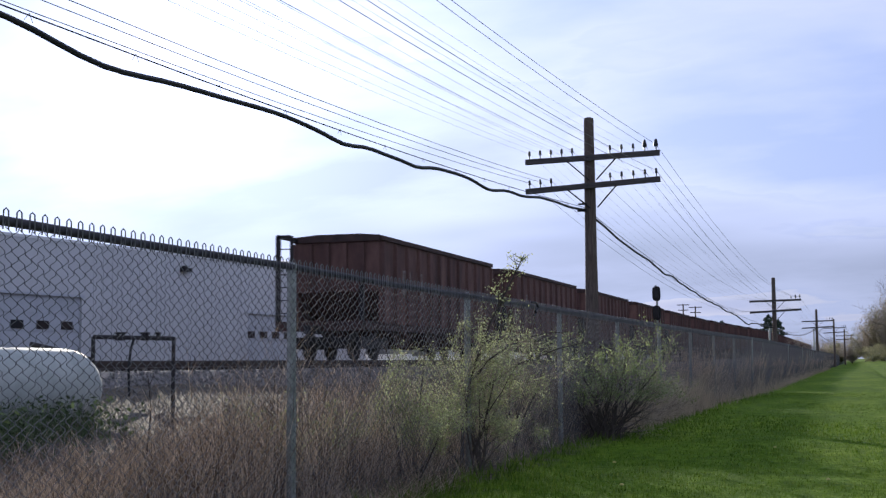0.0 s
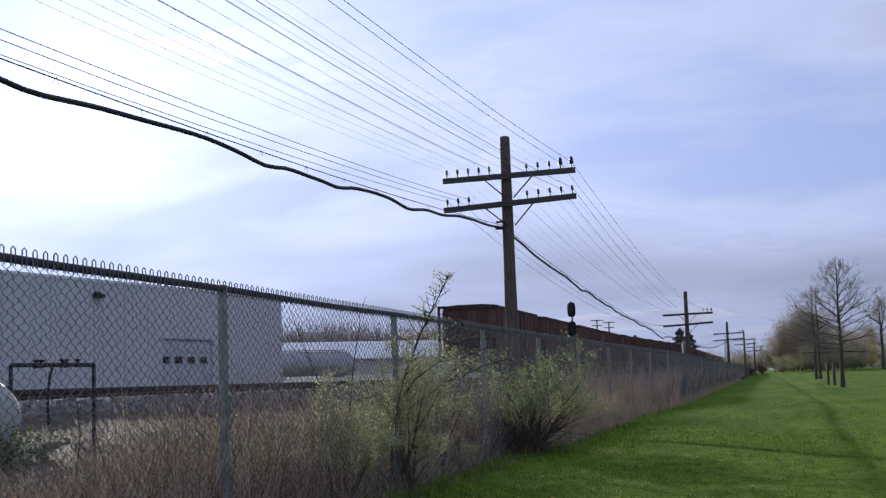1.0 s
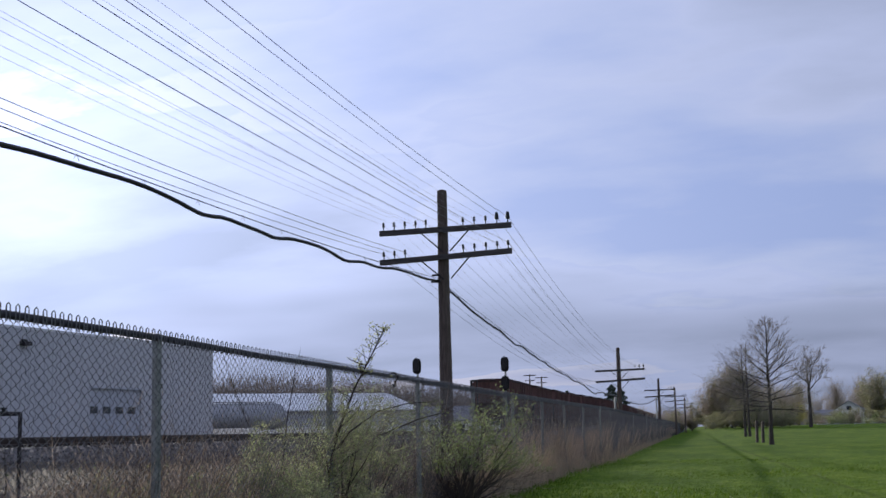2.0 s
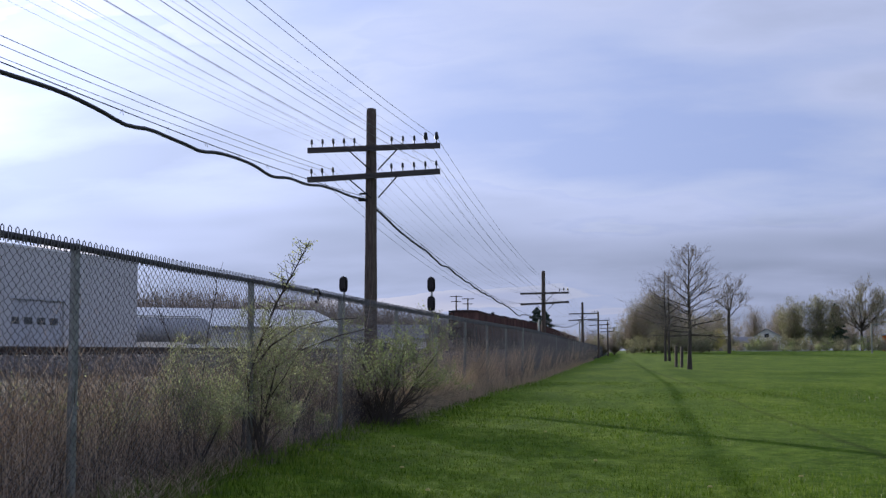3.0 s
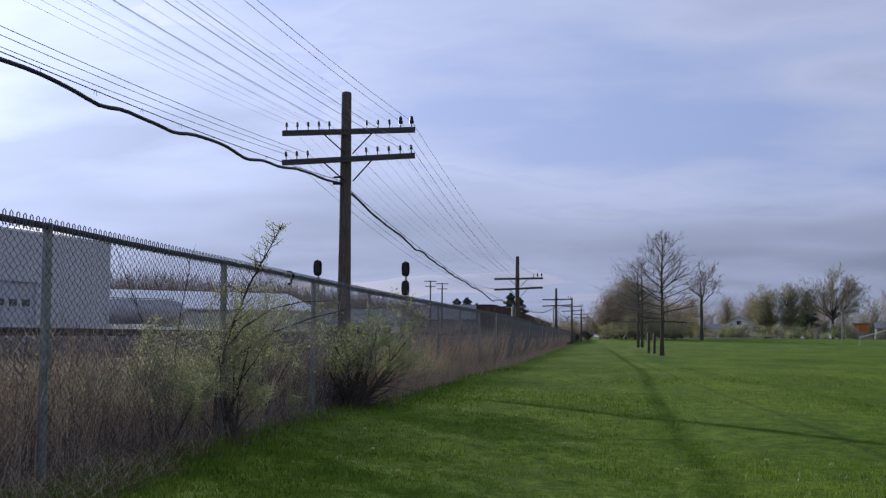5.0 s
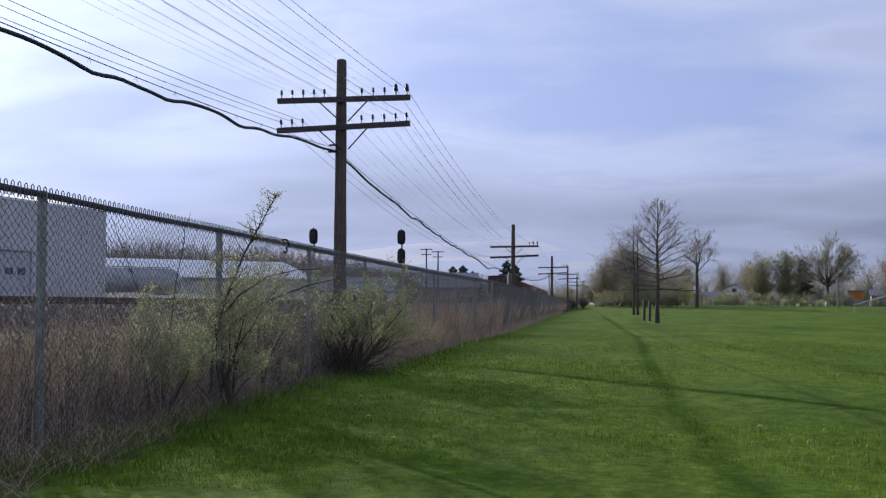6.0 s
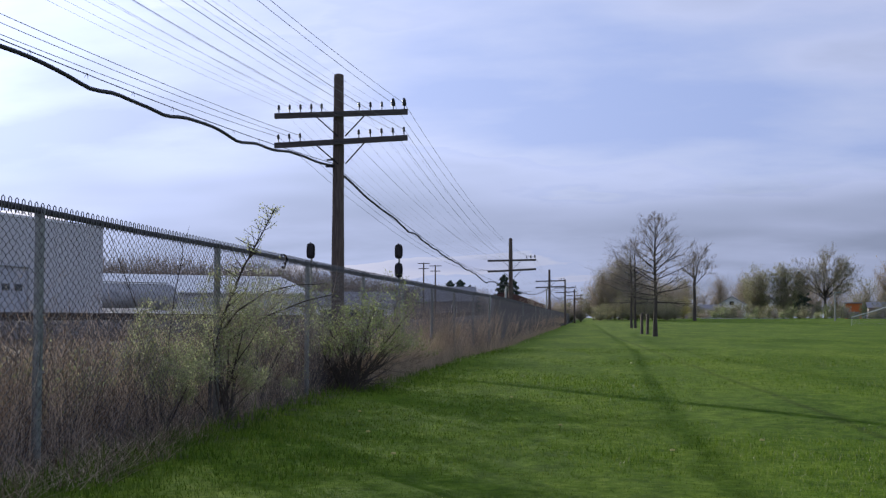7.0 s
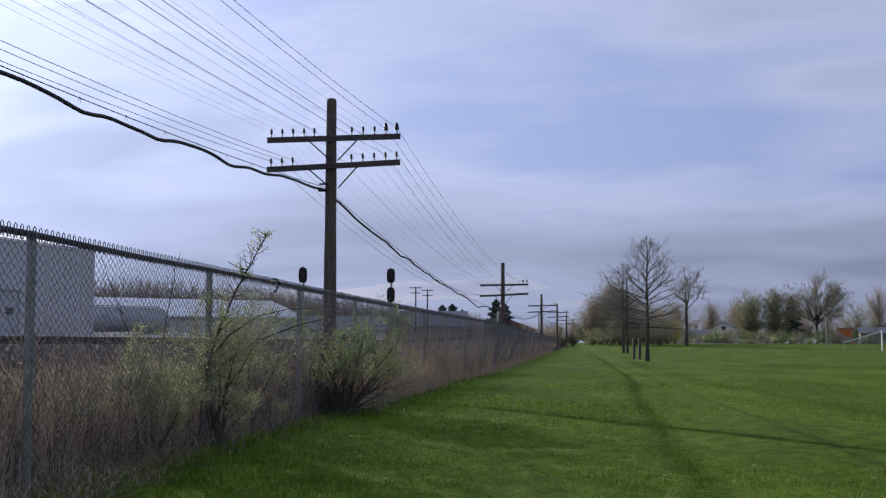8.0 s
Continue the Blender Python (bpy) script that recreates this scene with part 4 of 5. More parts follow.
def make_far_left():
    # long pale shed
    a, c = polar(-23.5, 118), polar(-12.3, 128)
    d = (c - a)
    s = thing("long_shed", pose(a.x, a.y, 0.4, 0, 0, math.degrees(math.atan2(d.y, d.x))), "long low white metal shed behind the tracks", "shed")
    L = d.length
    part("wall", Build().box(0, 0, 0, L, 14, 3.1), M_white, s)
    b = Build()
    b.add([(-0.3, -0.5, 3.0), (L + 0.3, -0.5, 3.0), (L + 0.3, 7, 4.85), (-0.3, 7, 4.85), (-0.3, 14.5, 3.0), (L + 0.3, 14.5, 3.0),
           (-0.3, -0.5, 3.12), (L + 0.3, -0.5, 3.12), (L + 0.3, 7, 4.97), (-0.3, 7, 4.97), (-0.3, 14.5, 3.12), (L + 0.3, 14.5, 3.12)],
          [(6, 7, 8, 9), (9, 8, 11, 10), (0, 1, 7, 6), (4, 10, 11, 5), (3, 2, 1, 0), (4, 5, 2, 3), (1, 2, 8, 7), (2, 5, 11, 8), (0, 6, 9, 3), (3, 9, 10, 4)])
    part("roof", b, M_palewall, s)
    for i in range(9):
        part("bay_door", Build().box(2 + i * 2.7, -0.06, 0.0, 3.9 + i * 2.7, -0.01, 2.5), M_door, s)
    # horizontal storage tank with a domed end
    p, q = polar(-23.0, 96), polar(-18.35, 100)
    d = q - p
    t = thing("storage_tank", pose(p.x, p.y, 0.5, 0, 0, math.degrees(math.atan2(d.y, d.x))), "dull grey horizontal storage tank on saddles", "tank")
    R, L = 1.15, d.length
    m = pose(0, 0, 2.0, 0, 90, 0)
    prof = [(0.02, -0.5), (R * 0.7, -0.35), (R * 0.95, -0.1), (R, 0.1), (R, L - 0.5), (R * 0.95, L - 0.2), (R * 0.7, L + 0.05), (0.02, L + 0.2)]
    part("shell", Build().lathe(prof, 32, m), M_steel, t, smooth=True)
    for x in (1.0, L / 2, L - 1.2):
        part("saddle", Build().box(x - 0.2, -0.9, -0.2, x + 0.2, 0.9, 1.2), M_ballast, t)
    part("walkway", Build().box(0.3, -0.3, 3.2, L - 0.6, 0.3, 3.26), M_galv, t)
    # low white trailer bodies in the yard
    for az, dist, L in ((-20.2, 88, 5.0), (-16.6, 94, 6.5), (-15.0, 96, 5.5)):
        p = polar(az, dist)
        tr = thing("flat_trailer", pose(p.x, p.y, 0.5, 0, 0, -18), "low white flatbed trailer parked in the yard", "trailer", "trailers in the yard")
        part("bed", Build().box(-L / 2, -1, 0.75, L / 2, 1, 1.05), M_goal, tr)
        part("rail", Build().box(-L / 2, -1.05, 1.05, L / 2, -0.97, 1.2), M_goal, tr)
        for x in (-L / 2 + 0.8, L / 2 - 0.8):
            for y in (-0.9, 0.9):
                part("wheel", Build().lathe([(0.15, -0.1), (0.36, -0.1), (0.38, 0), (0.36, 0.1), (0.15, 0.1)], 14, pose(x, y, 0.38, 90, 0, 0)), M_iron, tr)
    gable_house(-6.75, 285, 19.5, 13, 4.6, 7.9, 8, M_brick, M_roof, "low brown house with a grey shingle roof", 2, 0.2)
    gable_house(-10.3, 175, 11, 8, 2.6, 4.4, 12, M_house, M_roof, "low white house with a grey shingle roof", 3, 0.2)
    for az, z in ((-7.15, 12.4), (-6.62, 11.9)):
        p = polar(az, 260)
        u = thing("utility_pole", pose(p.x, p.y, 0), "distant timber utility pole with two crossarms", "utility pole", "distant utility poles")
        part("pole", Build().tube([(0, 0, -0.3), (0, 0, z)], [0.2, 0.13], 8), M_pole, u, smooth=True)
        for k in (0.25, 1.3):
            part("crossarm", Build().box(-1.3 + 0.2 * k, -0.1, z - k, 1.3 - 0.2 * k, 0.02, z - k + 0.16), M_arm, u)


make_far_left()


# ================= trees and shrubs =================
def perp(rnd, d):
    v = Vector((rnd.gauss(0, 1), rnd.gauss(0, 1), rnd.gauss(0, 1)))
    v = v - d * v.dot(d)
    return v.normalized()


def branch(rnd, thick, thin, p, d, length, r, depth, up=0.15, tips=None, spread=0.75, kids=(4, 6), thin_at=0.012, crook=0.16):
    """A limb with its own smaller limbs; thick ones and thin ones go to two meshes."""
    n = 4 if depth > 0 else 3
    pts_, rad = [p.copy()], [r]
    q, w = p.copy(), d.normalized()
    for i in range(n):
        w = (w + perp(rnd, w) * crook + Vector((0, 0, up * 0.3))).normalized()
        q = q + w * (length / n)
        pts_.append(q.copy())
        rad.append(r * (1 - 0.72 * (i + 1) / n))
    (thick if r > thin_at else thin).tube(pts_, rad, 5 if r > thin_at else 3, False)
    if tips is not None and depth <= 1:
        tips += [x for x in pts_[1:]]
    if depth == 0:
        return
    for k in range(rnd.randint(*kids)):
        u = rnd.uniform(0.25, 1.0) * n
        i = min(int(u), n - 1)
        s = pts_[i].lerp(pts_[i + 1], u - i)
        dirn = (pts_[i + 1] - pts_[i]).normalized()
        nd = (dirn + perp(rnd, dirn) * spread * rnd.uniform(0.7, 1.3) + Vector((0, 0, up))).normalized()
        branch(rnd, thick, thin, s, nd, length * rnd.uniform(0.38, 0.62), max(rad[i] * 0.55, thin_at * 0.34), depth - 1, up, tips, spread, kids, thin_at, crook)


def leader_tree(name, base, height, crown, first, seed, label, r0=0.14, limbs=34, twin=None, thin_at=0.014, kids=(4, 6), steep=1.3):
    """A bare tree with one straight leader; limbs ascend above and spread flat below."""
    rnd = random.Random(seed)
    t = thing(name, Matrix.Translation(base), label, "tree", "bare trees on the field")
    thick, thin = Build(), Build()
    for off in ([Vector((0, 0, 0))] + ([twin] if twin else [])):
        n = 9
        pts_ = [off + Vector((0.012 * height * math.sin(i * 1.3 + seed) * 0.3, 0.006 * height * math.cos(i * 1.7), height * 0.97 * i / n - (0.2 if i == 0 else 0))) for i in range(n + 1)]
        rad = [r0 * (1.25 if i == 0 else 1) * (1 - 0.93 * i / n) for i in range(n + 1)]
        part("trunk", Build().tube(pts_, rad, 9), M_bark, t, smooth=True)
        for k in range(limbs):
            u = (k + rnd.random()) / limbs
            z = height * (first + (0.95 - first) * u)
            i = min(int(z / height / 0.97 * n), n - 1)
            p = pts_[i].lerp(pts_[i + 1], min(1, max(0, z / height / 0.97 * n - i)))
            a = k * 2.4 + rnd.uniform(-0.4, 0.4)
            rise = 0.02 + steep * u
            env = (1 - u) ** 0.78 * min(1, 0.72 + 1.3 * u)
            ln = crown * env * rnd.uniform(0.72, 1.1)
            d = Vector((math.cos(a), math.sin(a), rise))
            branch(rnd, thick, thin, p, d, max(0.4, ln), max(0.012, rad[i] * 0.40), 2, 0.05, None, 0.60, kids, thin_at, 0.07)
    part("limbwork", thick, M_bark, t)["kind"] = "stuff"
    part("twigwork", thin, M_twig, t)["kind"] = "stuff"
    return t


leader_tree("tree", Vector((4.28, 74.8, 0)), 7.35, 3.5, 0.27, 4, "bare young tree with a straight trunk and fine spreading twigs", 0.135, 54, None, 0.014, (6, 8))
leader_tree("tree", Vector((5.05, 131.0, float(ground_z(5.05, 131)))), 9.6, 4.2, 0.25, 9, "bare twin-stemmed tree with fine spreading twigs", 0.14, 30, Vector((0.42, 0.6, 0)), 0.02)
t3 = polar(4.98, 205)


def make_stakes():
    for az, d, h in ((2.66, 86, 1.35), (2.91, 84, 1.3)):
        p = polar(az, d)
        s = thing("wooden_stake", pose(p.x, p.y, 0, 1.5, 0.5, 15), "short dark timber stake in the mown grass", "stake", "stakes by the young trees")
        part("shaft", Build().box(-0.08, -0.08, -0.2, 0.08, 0.08, h), M_bark, s)
        part("cap", Build().add([(-0.08, -0.08, h), (0.08, -0.08, h), (0.08, 0.08, h), (-0.08, 0.08, h), (0, 0, h + 0.09)],
                                [(0, 1, 4), (1, 2, 4), (2, 3, 4), (3, 0, 4)]), M_bark, s)


make_stakes()


def spray_tree(az, dist, height, width, seed, mat_crown, label, leafy=400, leaf=0.28, stemn=260, bare=0.3, shape=1.0, name="tree", twig=None, z=None, group="trees behind the field"):
    """A distant tree: trunk, many ascending limbs and a broken crown of small leaf clumps."""
    rng = np.random.default_rng(seed)
    p = polar(az, dist, z)
    t = thing(name, Matrix.Translation(p), label, "tree" if name == "tree" else "shrub", group)
    trunk_h = height * bare
    part("trunk", Build().tube([(0, 0, -0.3), (0.05, 0.02, trunk_h * 0.5), (0, 0.05, trunk_h * 1.1 + 0.2), (0.05, 0, height * 0.6)],
                               [height * 0.024, height * 0.02, height * 0.016, height * 0.008], 7), M_bark, t, smooth=True)
    n = stemn
    # limbs run from the trunk to points spread through an egg-shaped crown
    a = rng.uniform(0, 2 * np.pi, n)
    v_ = rng.uniform(-1, 1, n)
    rr = rng.uniform(0.35, 1, n) ** 0.5
    lump = 1 + 0.16 * np.sin(3 * a + seed) + 0.12 * np.sin(5 * v_ + 2 * a + seed)
    mid, half = height * (0.5 + 0.5 * bare), height * (0.5 - 0.5 * bare)
    zt = mid + half * v_ * rr * 0.98
    ring = width / 2 * np.sqrt(np.maximum(0.05, 1 - (v_ * shape) ** 2)) * rr * lump
    z0 = np.clip(zt - ring * rng.uniform(0.4, 1.1, n) - 0.1 * height, 0.05 * height if bare < 0.1 else trunk_h * 0.7, height * 0.75)
    h = np.maximum(zt - z0, 0.2)
    base = np.stack([np.zeros(n), np.zeros(n), z0], 1)
    v, f, axis = stems(rng, base, h, ring / h * 0.85, np.full(n, height * 0.0042), 0.0, 4, 3, a)
    part("limbwork", array_mesh("limbwork", v, f, twig or M_twig), None, t)["kind"] = "stuff"
    m = int(n * 1.8)
    pick = rng.integers(0, n, m)
    at = axis[pick, rng.integers(1, 4, m)]
    v, f, ax2 = stems(rng, at, height * rng.uniform(0.04, 0.11, m), rng.uniform(0.1, 1.1, m), np.full(m, height * 0.0022), 0.1, 2, 3)
    part("twigwork", array_mesh("twigwork", v, f, twig or M_twig), None, t)["kind"] = "stuff"
    if leafy:
        leafy = int(leafy * 2.8)
        k = rng.integers(0, m, leafy * 3)
        at = ax2[k, rng.integers(0, 2, leafy * 3)] + rng.normal(0, leaf * 0.6, (leafy * 3, 3))
        at[:, 2] = np.maximum(at[:, 2], 0.15)
        v, f = leaves(rng, at, leaf * 0.23, 0.7)
        part("crown", array_mesh("crown", v, f, mat_crown), None, t)
    return t


def fan_tree(base, height, fork, wide, limbs, seed, label, nleaf):
    """A tree whose limbs fan out from a fork to a domed crown and divide again and again."""
    rnd, rng = random.Random(seed), np.random.default_rng(seed)
    t = thing("tree", Matrix.Translation(base), label, "tree", "trees behind the field")
    z = height * fork
    r = height * 0.019
    part("trunk", Build().tube([(0, 0, -0.3), (0.04, 0.02, z * 0.5), (0, 0.05, z), (0.1, 0, z + height * 0.12)], [r * 1.2, r, r * 0.9, r * 0.55], 8), M_bark, t, smooth=True)
    thick, thin, tips = Build(), Build(), []
    for k in range(limbs):
        a = k * 2.4 + rnd.uniform(-0.3, 0.3)
        th = radians(8 + 92 * ((k + 0.5) / limbs) ** 0.6)
        tip = Vector((math.cos(a) * math.sin(th) * wide / 2, math.sin(a) * math.sin(th) * wide / 2, z + (height - z) * (0.46 + 0.46 * math.cos(th))))
        start = Vector((0, 0, z * 0.9 + height * 0.14 * rnd.random()))
        way = tip - start
        branch(rnd, thick, thin, start, way - Vector((0, 0, 0.10 * way.length)), way.length * 0.74, r * 0.36, 3, 0.05, tips, 0.55, (5, 7), 0.045)
    part("limbwork", thick, M_bark, t)["kind"] = "stuff"
    part("twigwork", thin, M_far_brown, t)["kind"] = "stuff"
    if nleaf:
        pts_ = np.array([tuple(p) for p in tips])
        at = pts_[rng.integers(0, len(pts_), nleaf)] + rng.normal(0, 0.15, (nleaf, 3))
        v, f = leaves(rng, at, 0.065, 0.7)
        part("crown", array_mesh("crown", v, f, M_far_leaf), None, t)
    return t


def conifer(az, dist, height, width, seed):
    rng = np.random.default_rng(seed)
    p = polar(az, dist)
    t = thing("conifer", Matrix.Translation(p), "dark green conifer behind the field", "tree", "conifers")
    part("trunk", Build().tube([(0, 0, -0.3), (0, 0, height * 0.98)], [height * 0.02, 0.03], 7), M_bark, t)
    n = 2600
    u = rng.uniform(0, 1, n) ** 0.7
    zz = height * (0.08 + 0.92 * (1 - u))
    lay = 0.75 + 0.25 * np.sin(zz / height * 50)
    r = width / 2 * (1 - zz / height) ** 0.55 * rng.uniform(0.3, 1.0, n) ** 0.5 * lay
    a = rng.uniform(0, 2 * np.pi, n)
    at = np.stack([r * np.cos(a), r * np.sin(a), zz], 1)
    v, f = leaves(rng, at, height * 0.03, 0.5)
    part("crown", array_mesh("crown", v, f, M_conifer), None, t)


def make_field_edge():
    S = spray_tree
    # thicket at the end of the fence
    for i, (az, d, h, w) in enumerate([(-1.2, 250, 4.0, 7), (-0.6, 245, 4.4, 7), (-0.05, 240, 4.6, 7), (0.5, 230, 6.0, 7), (0.85, 220, 8.2, 7), (1.25, 218, 9.6, 8), (1.65, 215, 10.8, 8), (2.1, 212, 10.6, 8), (2.6, 225, 9.8, 9), (3.2, 235, 8.0, 9), (3.9, 240, 7.5, 9), (4.5, 260, 8.5, 9)]):
        S(az, d, h, w, 40 + i, M_far_leaf if i % 2 else M_far_brown, "bare budding tree in the thicket behind the field", 700, 0.3, 420, 0.12, twig=M_far_brown)
    for i, az in enumerate(np.arange(0.8, 4.4, 0.33)):
        S(float(az), 205 + 6 * (i % 3), 2.4 + 0.7 * (i % 4), 5, 70 + i, M_far_leaf, "olive scrub along the field edge", 330, 0.28, 160, 0.05, name="shrub", group="scrub along the field edge")
    S(4.45, 246, 4.3, 4.6, 90, M_yellow, "yellow-green flowering shrub at the field edge", 700, 0.26, 200, 0.06, name="shrub", group="scrub along the field edge")
    S(5.3, 262, 2.2, 3, 91, M_far_leaf, "low grey-green shrub at the field edge", 300, 0.25, 120, 0.05, name="shrub", group="scrub along the field edge")
    for i, (az, h) in enumerate([(5.9, 2.6), (6.25, 3.3), (6.6, 2.4), (6.85, 3.4), (7.45, 3.2), (7.9, 2.3), (8.4, 2.9), (9.0, 2.5), (9.6, 3.0), (10.2, 3.6), (10.8, 3.4), (11.3, 3.2), (12.9, 4.0), (13.5, 2.6)]):
        S(az, 264, h, 4.6, 100 + i, M_far_leaf if i != 13 else M_conifer, "rounded grey-green shrub at the field edge", 420, 0.26, 140, 0.05, name="shrub", group="scrub along the field edge")
    for i, az in enumerate(np.arange(4.9, 13.4, 0.3)):
        S(float(az) + 0.05 * math.sin(i * 5.1), 255 + 5 * math.sin(i * 2.3), (1.0 + 2.0 * abs(math.sin(i * 1.9)) ** 2) * (0.8 if 5.8 < az < 7.6 else 1.0), 3.2 + 1.6 * math.sin(i * 3.3), 300 + i, (M_far_leaf, M_far_brown, M_leaf2, M_far_leaf, M_leaf)[(i * 3) % 5],
          "low grey-green scrub along the field edge", 170, 0.24, 80, 0.03, name="shrub", group="scrub along the field edge")
    # trees behind the houses
    S(6.1, 330, 11.5, 10, 120, M_far_brown, "round bare brown tree behind the houses", 200, 0.35, 380, 0.2, twig=M_far_brown)
    S(7.2, 335, 12.2, 10, 121, M_far_brown, "round bare brown tree behind the houses", 200, 0.35, 380, 0.2, twig=M_far_brown)
    S(7.75, 275, 11.2, 9.5, 122, M_far_leaf, "tree with olive spring leaves behind the field", 1300, 0.44, 320, 0.12)
    S(8.8, 272, 11.4, 9.5, 123, M_far_leaf, "tree with olive spring leaves behind the field", 1300, 0.44, 320, 0.12)
    conifer(9.5, 285, 10.2, 6.5, 124)
    S(9.9, 300, 7.5, 8, 127, M_far_brown, "bare brown tree behind the houses", 300, 0.35, 300, 0.15, twig=M_far_brown)
    fan_tree(polar(10.55, 272), 14.0, 0.28, 12.6, 26, 125, "large dome-crowned tree just coming into leaf", 16000)
    for i, az in enumerate(np.arange(12.2, 23, 0.9)):
        S(float(az), 320 + 12 * (i % 3), 9.5 + 1.6 * ((i * 7) % 4), 11, 140 + i, M_far_brown if i % 3 else M_far_leaf, "hazy bare tree behind the field", 500, 0.4, 320, 0.12, twig=M_far_brown)
    for i, az in enumerate(np.arange(2.2, 12, 0.8)):
        S(float(az), 380 + 10 * (i % 3), 8.5 + 1.4 * ((i * 5) % 4), 13, 170 + i, M_far_brown, "hazy bare tree behind the houses", 350, 0.45, 300, 0.1, twig=M_far_brown)
    # houses
    gable_house(3.5, 300, 15, 9, 2.7, 4.6, -4, M_brick, M_palewall, "long low brown house with a pale roof", 4)
    gable_house(7.2, 300, 6.0, 6.0, 3.2, 5.0, 80, M_house, M_roof, "white gabled house with a grey roof", 2)
    gable_house(5.65, 280, 4.0, 4.0, 1.9, 2.9, -5, M_house, M_roof, "small white garden shed", 1)
    gable_house(8.9, 292, 8, 7, 3.0, 4.9, 70, M_house, M_roof, "white gabled house among the trees", 2)
    gable_house(13.6, 296, 13, 9, 2.4, 3.6, -10, M_brick, M_roof, "low brown building with a grey roof", 3)
    p = polar(11.72, 288)
    o = thing("garage", pose(p.x, p.y, p.z, 0, 0, -12), "small bright orange garage with a dark roof", "garage")
    part("wall", Build().box(-1.7, 0, 0.0, 1.7, 4, 3.3), M_orange, o)
    part("roof", Build().box(-1.9, -0.2, 3.3, 1.9, 4.2, 3.5), M_roof, o)
    part("door", Build().box(-1.2, -0.06, 0, 1.2, 0.0, 1.5), M_brick, o)
    # tall lamp post and football goal
    p = polar(10.95, 205)
    l = thing("lamp_post", pose(p.x, p.y, p.z), "grey lamp post with a short arm", "lamp post")
    part("post", Build().tube([(0, 0, -0.2), (0, 0, 4.4)], 0.12, 8), M_galv, l, smooth=True)
    part("arm", Build().box(-0.1, -0.08, 4.3, 0.9, 0.08, 4.5), M_galv, l)
    p = polar(13.22, 158)
    g = thing("football_goal", pose(p.x, p.y, p.z, 0, 0, -13), "white steel football goal with a net", "goal")
    for y in (0.0, 7.3):
        part("post", Build().tube([(0, y, -0.1), (0, y, 2.44)], 0.07, 8), M_goal, g, smooth=True)
        part("stay", Build().tube([(0, y, 2.40), (-2.2, y, 1.7), (-4.4, y, 1.05)], 0.035, 6), M_goal, g, smooth=True)
        part("back_post", Build().tube([(-4.4, y, -0.1), (-4.4, y, 1.05)], 0.014, 6), M_goal, g, smooth=True)
    part("crossbar", Build().tube([(0, -0.06, 2.44), (0, 7.36, 2.44)], 0.07, 8), M_goal, g, smooth=True)
    b = Build()
    for i in range(11):
        x = -4.4 * i / 10
        b.tube([(x, 0, 0.02), (x, 0, 2.40 + 0.31 * x)], 0.006, 3, False)
    for k in range(8):
        b.tube([(0, 0, 0.3 * k), (-4.4, 0, min(0.3 * k, 1.05))], 0.006, 3, False)
    part("net", b, M_net, g)


make_field_edge()
fan_tree(t3, 13.4, 0.42, 4.8, 7, 15, "tall slender bare tree at the field edge", 0)


def make_left_woods():
    """Bare woods behind the sheds and along the line, too far to count."""
    rng = np.random.default_rng(77)
    n = 15000
    az = np.radians(rng.uniform(-30, -0.6, n))
    az[: n // 3] = np.radians(rng.uniform(-24, -9, n // 3))
    far = np.where(az > radians(-7.5), 2.2, 1.0)          # the woods draw back where the line runs on
    d = rng.uniform(190, 250, n) * far
    top = np.interp(np.degrees(az), [-30, -20, -14, -9, -5, -2, 0], [9.4, 9.3, 8.5, 6.0, 5.0, 3.8, 3.2]) * rng.uniform(0.6, 1.08, n) * far
    clear = (d * np.sin(az) < -25) | (d * np.sin(az) > -11)   # none on the tracks
    az, d, top = az[clear], d[clear], top[clear]
    n = len(az)
    base = np.stack([d * np.sin(az), d * np.cos(az), np.full(n, 0.2)], 1)
    v, f, axis = stems(rng, base, top, rng.uniform(0, 0.15, n), np.full(n, 0.06), 0.05, 5, 3)
    m = int(n * 3)
    pick = rng.integers(0, n, m)
    at = axis[pick, rng.integers(1, 5, m)]
    v2, f2, _ = stems(rng, at, rng.uniform(0.6, 1.8, m), rng.uniform(0.1, 0.9, m), np.full(m, 0.035), 0.1, 2, 3)
    me = array_mesh("bare_woods", np.concatenate([v, v2]), np.concatenate([f, f2 + len(v)]), M_twig)
    tagged(new("bare_woods", me), "bare brown woods behind the railway sheds", "woods", kind="stuff")


make_left_woods()
for az, d, h, w, k in ((-5.95, 340, 10.6, 9.5, 201), (-5.5, 350, 11.2, 10.0, 204), (-5.05, 345, 9.4, 10.0, 205), (-3.5, 480, 17.0, 13.0, 202), (-3.1, 505, 16.0, 13.0, 203)):
    conifer(az, d, h, w, k)
for az, d, h, w, k in ((-6.2, 300, 8.4, 11, 211), (-4.8, 350, 9.5, 12, 212), (-2.2, 210, 4.6, 6, 213), (-1.5, 230, 4.8, 6, 214), (-0.7, 260, 4.5, 6, 215), (-8.6, 190, 6.2, 6, 216)):
    spray_tree(az, d, h, w, k, M_far_brown, "bare scrubby tree beside the railway", 200, 0.22, 260, 0.15, twig=M_far_brown, group="trees beside the railway")


